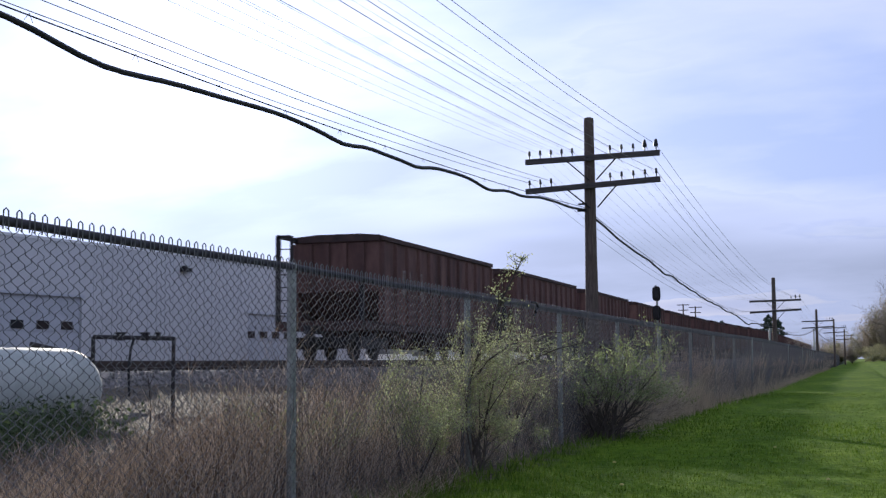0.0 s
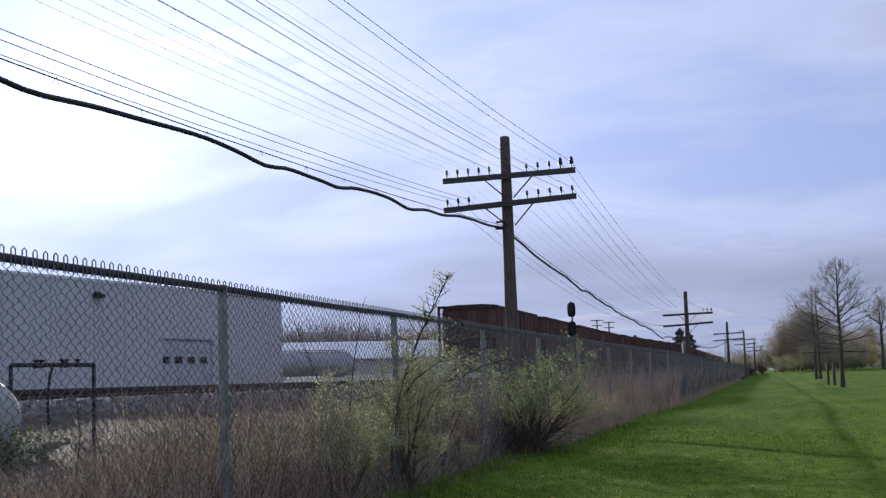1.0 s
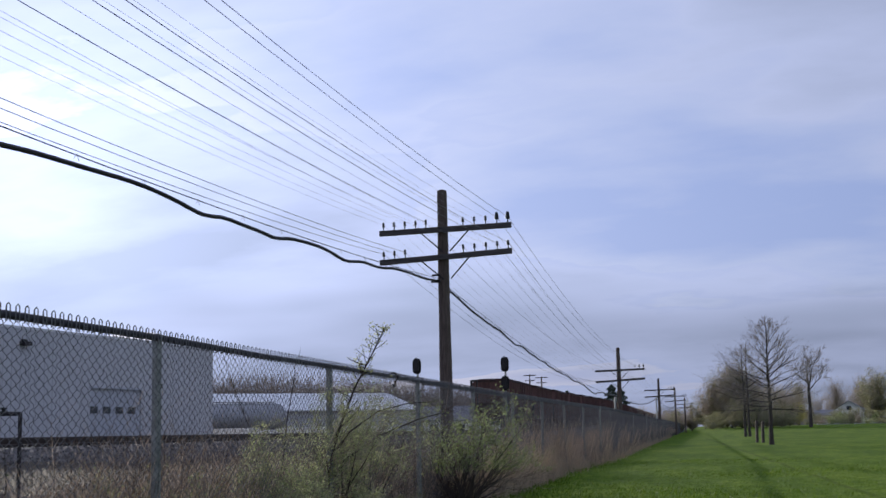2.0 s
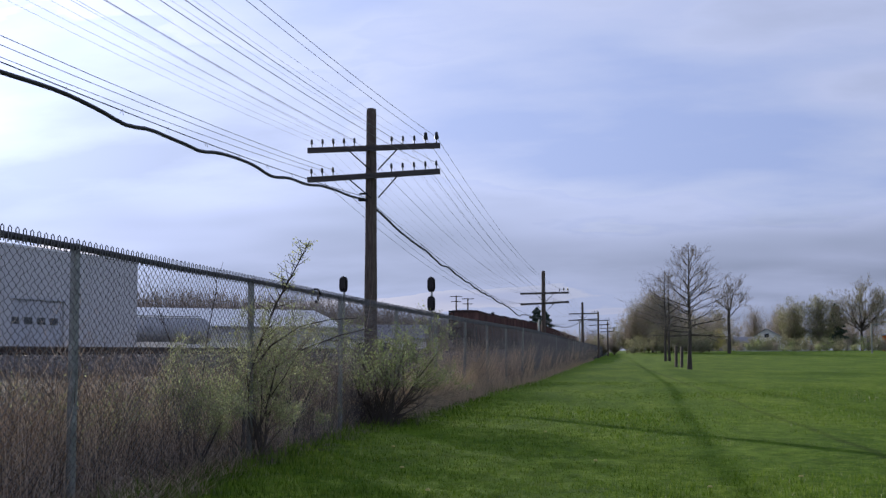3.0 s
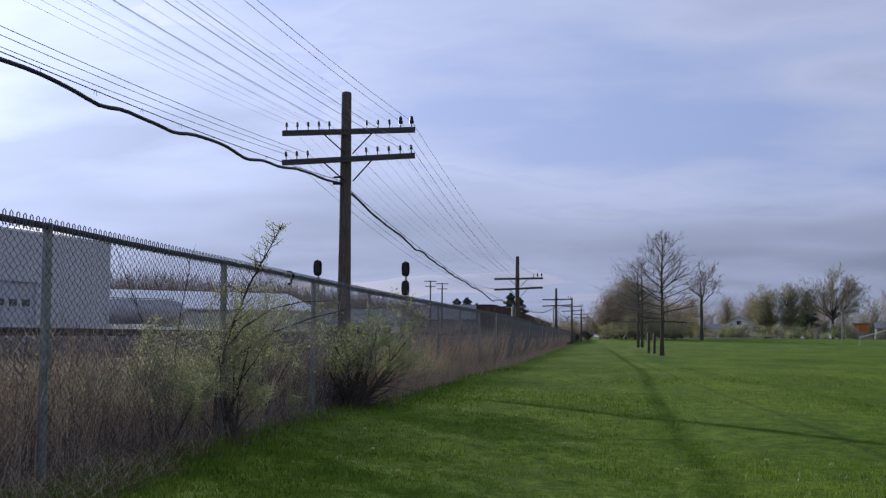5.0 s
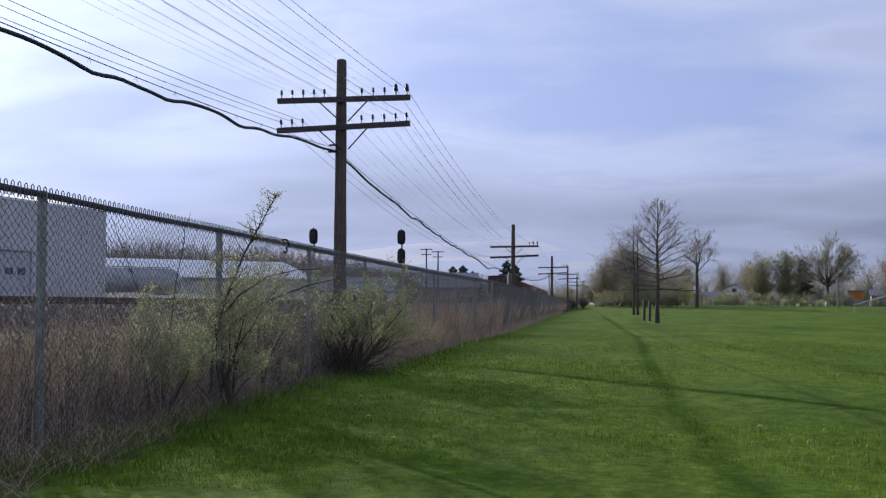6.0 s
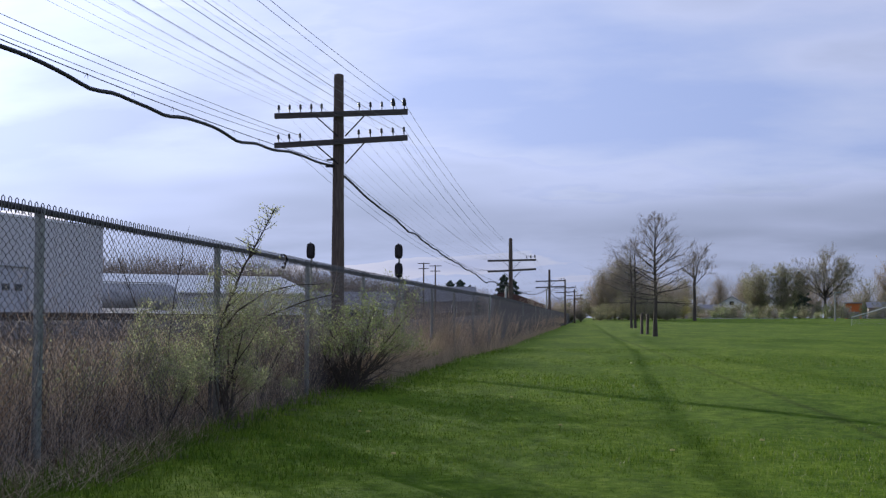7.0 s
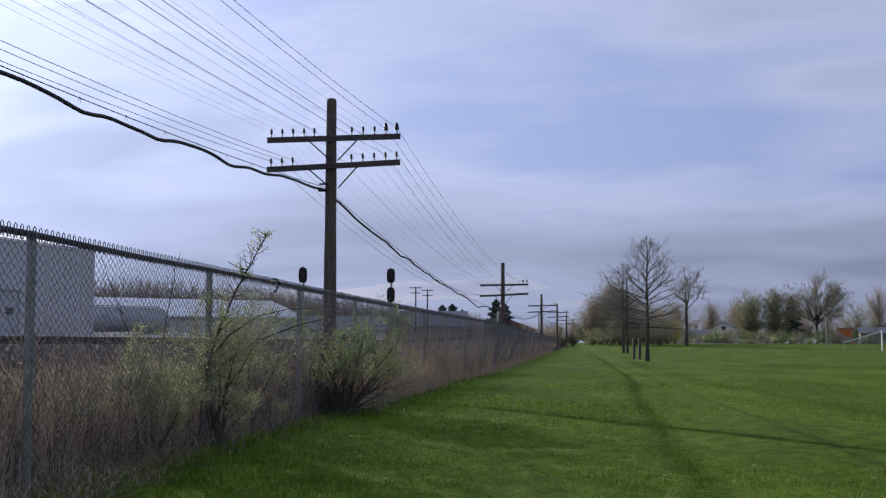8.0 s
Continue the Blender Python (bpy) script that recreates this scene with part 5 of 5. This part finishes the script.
# ================= shrubs in the fence =================
def shrub(name, x, y, specs, seed, leafmat, nleaf, leaf, label, kids=(4, 7), low_leaf=0.25, grow=0.64):
    """specs: stems as (dx, dy, dz, radius), the direction and length of each from the base."""
    rnd, rng = random.Random(seed), np.random.default_rng(seed)
    z = float(ground_z(x, y))
    s = thing(name, pose(x, y, z), label, "shrub", "shrubs in the fence")
    thick, thin, tips = Build(), Build(), []
    for dx, dy, dz, r in specs:
        d = Vector((dx, dy, dz)) * grow
        o = Vector((rnd.uniform(-0.1, 0.1), rnd.uniform(-0.12, 0.12), -0.05))
        branch(rnd, thick, thin, o, d, d.length, r, 3, 0.10, tips, 0.62, kids, 0.006)
    part("stemwork", thick, M_bark, s)["kind"] = "stuff"
    part("twigwork", thin, M_twig, s)["kind"] = "stuff"
    pts_ = np.array([tuple(t) for t in tips])
    pts_ = pts_[pts_[:, 2] > low_leaf]
    at = pts_[rng.integers(0, len(pts_), nleaf)] + rng.normal(0, 0.03, (nleaf, 3))
    v, f = leaves(rng, at, leaf, 0.5)
    part("foliage", array_mesh("foliage", v, f, leafmat), None, s)
    return s


shrub("shrub", -3.72, 12.75, [(0.6, 0.2, 1.5, 0.022), (0.1, 0.9, 1.6, 0.018), (-0.5, 0.3, 1.35, 0.018), (-0.35, -0.5, 1.45, 0.016), (0.15, 0.7, 1.3, 0.016), (0.3, -0.3, 1.2, 0.014), (-0.2, 0.0, 1.6, 0.016), (0.5, 0.3, 0.8, 0.012), (-0.6, -0.2, 1.0, 0.012)],
      21, M_leaf, 15000, 0.0105, "straggling shrub with sparse pale green leaves growing through the fence")
shrub("shrub", -3.95, 11.5, [(0.3, -0.3, 1.0, 0.012), (-0.3, 0.3, 1.1, 0.012), (0.3, 0.4, 0.9, 0.012), (-0.1, 0.1, 1.25, 0.014), (-0.5, -0.2, 1.0, 0.012)],
      22, M_leaf, 9000, 0.0108, "low shrub with pale green leaves behind the fence")
shrub("shrub", -3.5, 18.6, [(0.25, 0.2, 1.75, 0.03), (-0.5, -0.3, 1.45, 0.026), (1.1, -0.1, 1.35, 0.026), (0.9, 0.7, 1.05, 0.022), (-0.3, 0.6, 1.4, 0.024), (0.5, -0.6, 1.0, 0.022), (0.05, 0.0, 1.3, 0.026), (1.2, 0.4, 0.75, 0.02), (-0.6, 0.4, 0.8, 0.02), (0.3, 1.3, 1.2, 0.022), (0.7, 1.2, 0.9, 0.02), (-0.3, -0.7, 0.9, 0.02)],
      23, M_leaf2, 9000, 0.016, "loose shrub with dark stems and green leaves against the fence", (5, 7), 0.55, 0.74)
rnd_b = np.random.default_rng(44)
n_b = 420
at_b = np.stack([-3.6 + rnd_b.normal(0, 0.22, n_b), 18.6 + rnd_b.normal(0, 0.25, n_b), np.full(n_b, -0.02)], 1)
vb, fb, _ = stems(rnd_b, at_b, rnd_b.uniform(0.25, 1.05, n_b), rnd_b.uniform(0.0, 0.75, n_b), rnd_b.uniform(0.002, 0.006, n_b), 0.25, 5, 3)
tagged(new("dark_suckers", array_mesh("dark_suckers", vb, fb, M_bark)), "thicket of dark thin suckers at the shrub's foot", "twigs", kind="stuff")
shrub("shrub", -4.0, 15.2, [(0.2, 0.3, 1.9, 0.016), (-0.3, -0.2, 1.6, 0.014), (0.1, 0.9, 1.7, 0.014), (0.3, -0.7, 1.8, 0.014), (0.2, -0.2, 1.2, 0.012)],
      24, M_leaf, 4200, 0.013, "thin straggling shrub with few pale leaves behind the fence")
shrub("shrub", -4.1, 9.7, [(0.2, 0.3, 1.0, 0.01), (-0.3, -0.2, 1.1, 0.01), (0.1, 0.5, 1.0, 0.01)],
      25, M_leaf, 900, 0.014, "thin weedy shrub behind the fence")


def leader():
    rng, rnd = np.random.default_rng(61), random.Random(61)
    s = thing("sapling", pose(0, 0, 0), "leafy sapling leaning up over the fence rail", "shrub", "shrubs in the fence")
    pts_ = [Vector(q) for q in ((-3.82, 12.7, 0.0), (-3.80, 12.72, 0.6), (-3.70, 12.8, 1.1), (-3.52, 12.88, 1.6), (-3.33, 12.95, 1.98), (-3.2, 13.0, 2.26))]
    part("stem", Build().tube(pts_, [0.02, 0.018, 0.014, 0.010, 0.007, 0.003], 6), M_bark, s, smooth=True)
    tw, at = Build(), []
    for k in range(60):
        u = rnd.uniform(1.6, 5.0)
        i = min(int(u), 4)
        p = pts_[i].lerp(pts_[i + 1], u - i)
        ln = rnd.uniform(0.1, 0.34) * (1.5 - 0.2 * u)
        d = Vector((rnd.uniform(-0.8, 0.9), rnd.uniform(-0.8, 0.8), rnd.uniform(0.1, 1.0))).normalized() * max(0.07, ln)
        tw.tube([p, p + d * 0.5, p + d + Vector((0, 0, 0.02))], [0.0045, 0.0035, 0.002], 3, False)
        at += [tuple(p + d * q) for q in (0.5, 0.7, 0.85, 1.0)]
    part("twigwork", tw, M_bark, s)["kind"] = "stuff"
    at = np.repeat(np.array(at), 2, 0)
    v, f = leaves(rng, at + rng.normal(0, 0.018, at.shape), 0.013, 0.55)
    part("foliage", array_mesh("foliage", v, f, M_leaf), None, s)


leader()


def long_branch():
    b = thing("fallen_branch", pose(0, 0, 0), "long bare arching branch leaning out of the shrub", "branch", "arching branches")
    rnd = random.Random(8)
    for pts_, r in (([(-3.78, 12.8, 0.55), (-3.65, 12.9, 0.85), (-3.35, 13.2, 1.10), (-3.0, 13.6, 1.27), (-2.72, 14.0, 1.36)], 0.017),
                    ([(-3.75, 12.8, 0.9), (-3.6, 12.95, 1.15), (-3.35, 13.2, 1.36), (-3.1, 13.5, 1.44), (-2.85, 13.8, 1.46)], 0.012)):
        part("stem", Build().tube(pts_, [r * (1 - 0.18 * i) for i in range(5)], 6), M_bark, b, smooth=True)
        tw = Build()
        for k in range(12):
            u = rnd.uniform(0.8, 4)
            i = min(int(u), 3)
            p = Vector(pts_[i]).lerp(Vector(pts_[i + 1]), u - i)
            d = Vector((rnd.uniform(-0.3, 0.6), rnd.uniform(-0.3, 0.6), rnd.uniform(-0.3, 0.7)))
            tw.tube([p, p + d * 0.25, p + d * 0.5 + Vector((0, 0, 0.05))], [0.004, 0.003, 0.002], 3, False)
        part("twigwork", tw, M_bush_twig, b)["kind"] = "stuff"


long_branch()


def bare_sapling(pts_, r, forks, seed, label):
    """One thin leafless stem behind the fence, forked near its tip."""
    rnd = random.Random(seed)
    s = thing("sapling", pose(0, 0, 0), label, "shrub", "shrubs in the fence")
    pts_ = [Vector(q) for q in pts_]
    n = len(pts_)
    part("stem", Build().tube(pts_, [r * (1 - 0.75 * i / (n - 1)) for i in range(n)], 6), M_bark, s, smooth=True)
    for k in range(forks):
        u = rnd.uniform(0.45, 0.98) * (n - 1)
        i = min(int(u), n - 2)
        p = pts_[i].lerp(pts_[i + 1], u - i)
        d = Vector((rnd.uniform(-0.5, 0.5), rnd.uniform(-0.9, 0.9), rnd.uniform(0.4, 1.0))).normalized() * rnd.uniform(0.08, 0.2)
        part("twig", Build().tube([p, p + d * 0.5 + Vector((0.01, 0, 0)), p + d], [r * 0.4, r * 0.3, r * 0.12], 4), M_bark, s)
    return s


bare_sapling([(-4.3, 12.5, 0.0), (-4.3, 12.2, 0.6), (-4.3, 11.9, 1.15), (-4.32, 11.5, 1.55), (-4.3, 11.15, 1.84)], 0.009, 5, 71, "thin bare sapling leaning behind the fence")
bare_sapling([(-4.5, 9.9, 0.0), (-4.45, 10.0, 0.5), (-4.4, 10.05, 0.95), (-4.42, 9.9, 1.3)], 0.010, 4, 72, "short bare sapling standing in the brush")
bare_sapling([(-4.2, 12.2, 0.0), (-4.15, 12.35, 0.7), (-4.1, 12.4, 1.3), (-4.05, 12.5, 1.72), (-4.0, 12.35, 1.90)], 0.009, 5, 73, "thin bare sapling reaching just over the fence rail")
bare_sapling([(-5.2, 8.6, 0.0), (-5.1, 8.7, 0.4), (-5.0, 8.6, 0.8), (-4.85, 8.3, 1.05)], 0.010, 5, 74, "bent bare sapling standing in the brush")


def make_scrap():
    s = thing("wire_scrap", pose(-3.70, 15.35, 1.83), "twisted black scrap of cable snagged on the fence rail", "scrap")
    part("strand", Build().tube([(0.02, -0.12, 0.03), (0.03, 0.0, 0.035), (0.03, 0.10, 0.02), (0.04, 0.12, -0.03), (0.03, 0.02, -0.07), (0.03, 0.05, -0.1), (0.03, -0.04, -0.13), (0.03, -0.1, -0.12)], 0.013, 6), M_cable, s, smooth=True)


make_scrap()


# ================= weeds and grass =================
def make_brush():
    """Dry weeds and brambles on the railway side, densest along the fence."""
    rng = np.random.default_rng(12)
    V, F, k = [], [], 0

    def put(v, f):
        nonlocal k
        V.append(v), F.append(f + k)
        k += len(v)
    # woody suckers: upright brown stems that fork into finer and finer twigs
    n = 5600
    y = 3.0 + 21 * rng.uniform(0, 1, n)
    depth = rng.uniform(0, 1, n) ** 1.5
    x = -3.84 - 3.4 * depth - 0.1 * rng.uniform(0, 1, n)
    patch = np.array([noise.noise(Vector((a * 0.7, c * 0.7, 1.7))) for a, c in zip(x, y)])
    h = (0.78 + 0.38 * patch + rng.uniform(-0.32, 0.26, n)) * np.interp(y, [9, 13, 17, 19, 23], [1.1, 0.95, 0.95, 0.75, 0.45]) * np.interp(-y / x, [1.2, 1.6, 2.1], [0.3, 0.45, 1.0]) * np.interp(x, [-7.2, -5.4, -4.4], [0.45, 0.7, 1.0])
    h = np.clip(h, 0.15, 1.22)
    base = np.stack([x, y, ground_z(x, y) - 0.02], 1)
    v, f, axis = stems(rng, base, h, rng.uniform(0.0, 0.30, n), rng.uniform(0.0028, 0.0062, n), 0.08, 6, 3)
    put(v, f)
    m = 17000
    pick = rng.integers(0, n, m)
    at = axis[pick, rng.integers(1, 6, m)]
    v, f, side = stems(rng, at, rng.uniform(0.10, 0.36, m) * h[pick], rng.uniform(0.3, 1.1, m), rng.uniform(0.0016, 0.0032, m), 0.1, 3, 3)
    put(v, f)
    q = 20000
    pick = rng.integers(0, m, q)
    v, f, _ = stems(rng, side[pick, rng.integers(1, 3, q)], rng.uniform(0.05, 0.16, q), rng.uniform(0.2, 1.4, q), rng.uniform(0.0012, 0.0022, q), 0.1, 2, 3)
    put(v, f)
    me = array_mesh("dry_brush", np.concatenate(V), np.concatenate(F), M_bramble)
    tagged(new("dry_brush", me), "thicket of reddish-brown twiggy suckers behind the fence", "brush", kind="stuff")

    V, F, k = [], [], 0       # pale dead canes and straw, some snapped and leaning
    n3 = 2600
    y3 = 3.5 + 20 * rng.uniform(0, 1, n3) ** 1.3
    x3 = -3.86 - 3.6 * rng.uniform(0, 1, n3) ** 1.1
    v, f, _ = stems(rng, np.stack([x3, y3, ground_z(x3, y3) - 0.02], 1), rng.uniform(0.2, 0.95, n3) * np.interp(-y3 / x3, [1.2, 1.6, 2.1], [0.45, 0.6, 1.0]), rng.uniform(-0.1, 0.9, n3), rng.uniform(0.0025, 0.0055, n3), 0.35, 5, 3)
    put(v, f)
    me = array_mesh("pale_canes", np.concatenate(V), np.concatenate(F), M_bush_twig)
    tagged(new("pale_canes", me), "pale dead weed canes leaning among the brush", "weeds", kind="stuff")

    V, F, k = [], [], 0       # dark tangle low along the fence
    n2 = 9000
    y = 3.0 + 22 * rng.uniform(0, 1, n2) ** 1.3
    x = -3.70 - 1.5 * rng.uniform(0, 1, n2) ** 1.3
    base = np.stack([x, y, ground_z(x, y)], 1)
    hh = rng.uniform(0.10, 0.55, n2) * np.interp(x, [-4.2, -3.8], [1.0, 0.5])
    v, f, _ = stems(rng, base, hh, rng.uniform(0.1, 1.3, n2), rng.uniform(0.002, 0.0045, n2), 0.35, 4, 3)
    put(v, f)
    n2 = 1800                 # trampled litter on the field side of the fence
    y = rng.uniform(6.0, 11.5, n2)
    x = -3.72 + (0.62 * np.interp(y, [6, 9, 11.5], [1.0, 0.95, 0.2]) + 0.12 * np.sin(y * 4.1)) * rng.uniform(0, 1, n2)
    v, f, _ = stems(rng, np.stack([x, y, ground_z(x, y) - 0.01], 1), rng.uniform(0.03, 0.20, n2), rng.uniform(0.3, 2.5, n2), rng.uniform(0.002, 0.0045, n2), 0.4, 4, 3)
    put(v, f)
    me = array_mesh("bramble", np.concatenate(V), np.concatenate(F), M_bramble)
    tagged(new("bramble", me), "low tangle of dark reddish brambles along the fence", "weeds", kind="stuff")

    # paler dead grass: on the slope to the tracks, and at the foot of the farther fence
    V, F, k = [], [], 0
    n = 17000
    y = 5 + 60 * rng.uniform(0, 1, n) ** 1.5
    x = rng.uniform(-11.9, -5.2, n)
    base = np.stack([x, y, ground_z(x, y) - 0.02], 1)
    v, f, _ = stems(rng, base, rng.uniform(0.06, 0.34, n), rng.uniform(0.1, 1.2, n), rng.uniform(0.002, 0.0055, n), 0.3, 3, 3)
    put(v, f)
    me = array_mesh("dead_grass", np.concatenate(V), np.concatenate(F), M_thatch)
    tagged(new("dead_grass", me), "matted grey-brown dead grass on the railway slope", "grass", kind="stuff")

    V, F, k = [], [], 0
    n = 7000
    y = 19.5 + 130 * rng.uniform(0, 1, n) ** 1.9
    fx = np.array([fence_x(a) for a in y])
    x = fx + rng.normal(0.0, 0.2, n)
    base = np.stack([x, y, ground_z(x, y) - 0.02], 1)
    hh = rng.uniform(0.2, 0.62, n) * (0.8 + 0.5 * np.sin(y * 1.1) * np.sin(y * 0.37))
    v, f, _ = stems(rng, base, hh, rng.uniform(0.05, 0.4, n), rng.uniform(0.003, 0.006, n), 0.25, 4, 3)
    put(v, f)
    n = 3600
    y = rng.uniform(19.6, 31, n)
    x = np.array([fence_x(a) for a in y]) + 0.16 + rng.normal(0, 0.12, n)
    hh = rng.uniform(0.25, 0.95, n) * (0.75 + 0.4 * np.sin(y * 2.3) * np.sin(y * 0.9 + 1))
    v, f, _ = stems(rng, np.stack([x, y, np.full(n, -0.02)], 1), hh, rng.uniform(0.05, 0.45, n), rng.uniform(0.003, 0.0055, n), 0.25, 4, 3)
    put(v, f)
    me = array_mesh("tan_grass", np.concatenate(V), np.concatenate(F), M_tan)
    tagged(new("tan_grass", me), "tall dry tan grass along the foot of the fence", "grass", kind="stuff")

    V, F, k = [], [], 0       # brown weeds leaning on the far fence
    n = 15000
    y = 31 + 170 * rng.uniform(0, 1, n) ** 1.5
    fx = np.array([fence_x(a) for a in y])
    x = fx - 0.08 - 1.6 * rng.uniform(0, 1, n) ** 1.8
    base = np.stack([x, y, ground_z(x, y) - 0.02], 1)
    v, f, _ = stems(rng, base, rng.uniform(0.4, 1.4, n) * (0.85 + 0.35 * np.sin(y * 0.8) * np.sin(y * 0.23)), rng.uniform(0.0, 0.3, n), 0.003 + 0.00008 * y, 0.12, 3, 3)
    put(v, f)
    me = array_mesh("fence_weeds", np.concatenate(V), np.concatenate(F), M_tan)
    tagged(new("fence_weeds", me), "brown dry weeds standing behind the farther fence", "weeds", kind="stuff")


make_brush()


def make_tank_weeds():
    rng = np.random.default_rng(52)
    n = 800
    c = rng.integers(0, 3, n)
    x = np.array([-8.7, -8.2, -8.9])[c] + rng.normal(0, 0.35, n)
    y = np.array([12.2, 10.9, 13.3])[c] + rng.normal(0, 0.3, n)
    base = np.stack([x, y, ground_z(x, y) - 0.02], 1)
    v, f, ax = stems(rng, base, rng.uniform(0.15, 0.5, n), rng.uniform(0.1, 0.9, n), rng.uniform(0.003, 0.006, n), 0.3, 4, 3)
    k = ax[rng.integers(0, n, 2500), rng.integers(1, 4, 2500)]
    v2, f2 = leaves(rng, k, 0.035, 0.45)
    me = array_mesh("green_weeds", np.concatenate([v, v2]), np.concatenate([f, f2 + len(v)]), M_weed)
    tagged(new("green_weeds", me), "dark green weeds growing round the gas tank", "weeds", kind="stuff")
    m = 170
    x = rng.uniform(-10.5, -5.5, m)
    y = rng.uniform(6, 22, m)
    at = np.stack([x, y, ground_z(x, y) + 0.02], 1)
    tet = np.array([[1, 1, 1], [1, -1, -1], [-1, 1, -1], [-1, -1, 1]]) * 0.5
    v = at[:, None] + tet[None] * rng.uniform(0.05, 0.2, (m, 1, 3)) * np.array([1, 1, 0.6]) + rng.normal(0, 0.012, (m, 4, 3))
    f = (np.arange(m)[:, None, None] * 4 + np.array([[0, 1, 2], [0, 3, 1], [0, 2, 3], [1, 3, 2]])).reshape(-1, 3)
    tagged(new("rubble", array_mesh("rubble", v, f, M_ballast)), "grey broken rubble scattered in the dead grass", "rubble", kind="stuff")


make_tank_weeds()


def make_grass():
    rng = np.random.default_rng(31)
    n = 110000
    # blades thin out with distance
    y = 7.0 * (45 / 7.0) ** rng.uniform(0, 1, n)
    x = -3.55 + (0.55 * y + 4) * rng.uniform(0, 1, n)
    tall = np.exp(-np.maximum(0, x + 3.5) / 0.35)
    patch = np.array([noise.noise(Vector((a * 1.3, c * 1.3, 0))) for a, c in zip(x, y)])
    h = (0.026 + 0.022 * patch + 0.17 * tall * rng.uniform(0.2, 1, n)) * rng.uniform(0.6, 1.4, n)
    wd = 0.0035 + 0.00035 * y
    a = rng.uniform(0, 2 * np.pi, n)
    b0 = np.stack([x, y, np.full(n, -0.03)], 1)
    side = np.stack([np.cos(a), np.sin(a), np.zeros(n)], 1) * wd[:, None]
    lean = rng.normal(0, 0.5, (n, 3)) * h[:, None]
    lean[:, 2] = h + 0.03
    v = np.stack([b0 - side, b0 + side, b0 + lean], 1)
    f = np.arange(3 * n).reshape(-1, 3)
    me = array_mesh("lawn_grass", v, f, M_blade)
    tagged(new("lawn_grass", me), "short green mown grass, longer along the fence", "grass", kind="stuff")
    # dandelions
    rnd = random.Random(6)
    head = Build().lathe([(0.004, 0.0), (0.022, 0.004), (0.018, 0.014), (0.004, 0.018)], 9).mesh("flower", M_yellow)
    stalk = Build().tube([(0, 0, -0.02), (0, 0, 0.06)], 0.003, 4).mesh("stalk", M_blade)
    for x, y in ((-1.9, 11.2), (-0.9, 16.3), (0.7, 9.9), (-1.4, 9.4), (-2.4, 13.6), (1.5, 10.8), (-0.2, 12.1)):
        d = thing("dandelion", pose(x, y, 0.0), "small yellow dandelion in the mown grass", "flower", "dandelions")
        part("stalk", stalk, None, d)
        part("flower", head, None, d, m=pose(0, 0, 0.06))


make_grass()


# ================= insect =================
def make_bee():
    b = thing("bee", pose(0, 0, 0), "dark flying bee with spread wings", "insect")
    part("body", Build().lathe([(0.0005, -0.0085), (0.003, -0.006), (0.0042, -0.002), (0.0035, 0.0015), (0.004, 0.004), (0.0033, 0.0065), (0.0022, 0.0085), (0.0005, 0.0092)], 12, pose(0, 0, 0, 0, 90, 0)), M_bee, b, smooth=True)
    for s in (-1, 1):
        w = Build().add([(0, 0, 0), (-0.003, s * 0.005, 0.001), (-0.002, s * 0.013, 0.002), (0.001, s * 0.012, 0.002), (0.002, s * 0.005, 0.001),
                         (0, 0, 0.0003), (-0.003, s * 0.005, 0.0013), (-0.002, s * 0.013, 0.0023), (0.001, s * 0.012, 0.0023), (0.002, s * 0.005, 0.0013)],
                        [(0, 1, 2, 3, 4), (9, 8, 7, 6, 5)])
        part("wing", w, M_wing, b, m=pose(0.001, 0, 0.003, 25 * s, 0, 0))
    return b


bee = make_bee()
# seconds, degrees left or right of +y, degrees up, metres from the eye
BEE = [(0.0, -52, 14, 2.6), (0.2, -38.5, 16.0, 2.3), (0.3, -31.6, 15.6, 2.2), (0.4, -25.7, 15.3, 2.1), (0.5, -22.4, 14.8, 2.0),
       (0.6, -23.0, 13.8, 1.9), (0.7, -27.3, 12.4, 1.9), (0.8, -34.0, 11.0, 1.9), (0.9, -43, 9.5, 2.0), (1.1, -62, 8, 2.4), (2.0, -95, 10, 6), (8.0, -110, 12, 30)]


# ================= what moves =================
def motions():
    times = [0.0, 0.1, 0.2, 0.3, 0.4] + [0.5 * i for i in range(1, 16)] + [7.9, 8.0]
    for i, car in enumerate(cars):
        rows = []
        for t in times:
            y = REAR + i * (CAR + GAP) + TRAIN_SPEED * t + 0.8 * max(0.0, 1 - t / 0.6) ** 2
            rows.append((t, pose(TRACK_X, y, RAIL_Z + climb(y + CAR / 2))))
        walk(car, rows)
    rows = []
    for t, az, el, d in BEE:
        p = polar(az, d * math.cos(radians(el)), 1.12 + d * math.sin(radians(el)))
        rows.append((t, pose(p.x + 0.02, p.y + 0.15, p.z - 0.01, 15, 10, 70 if t < 0.55 else 120)))
    walk(bee, rows)


motions()
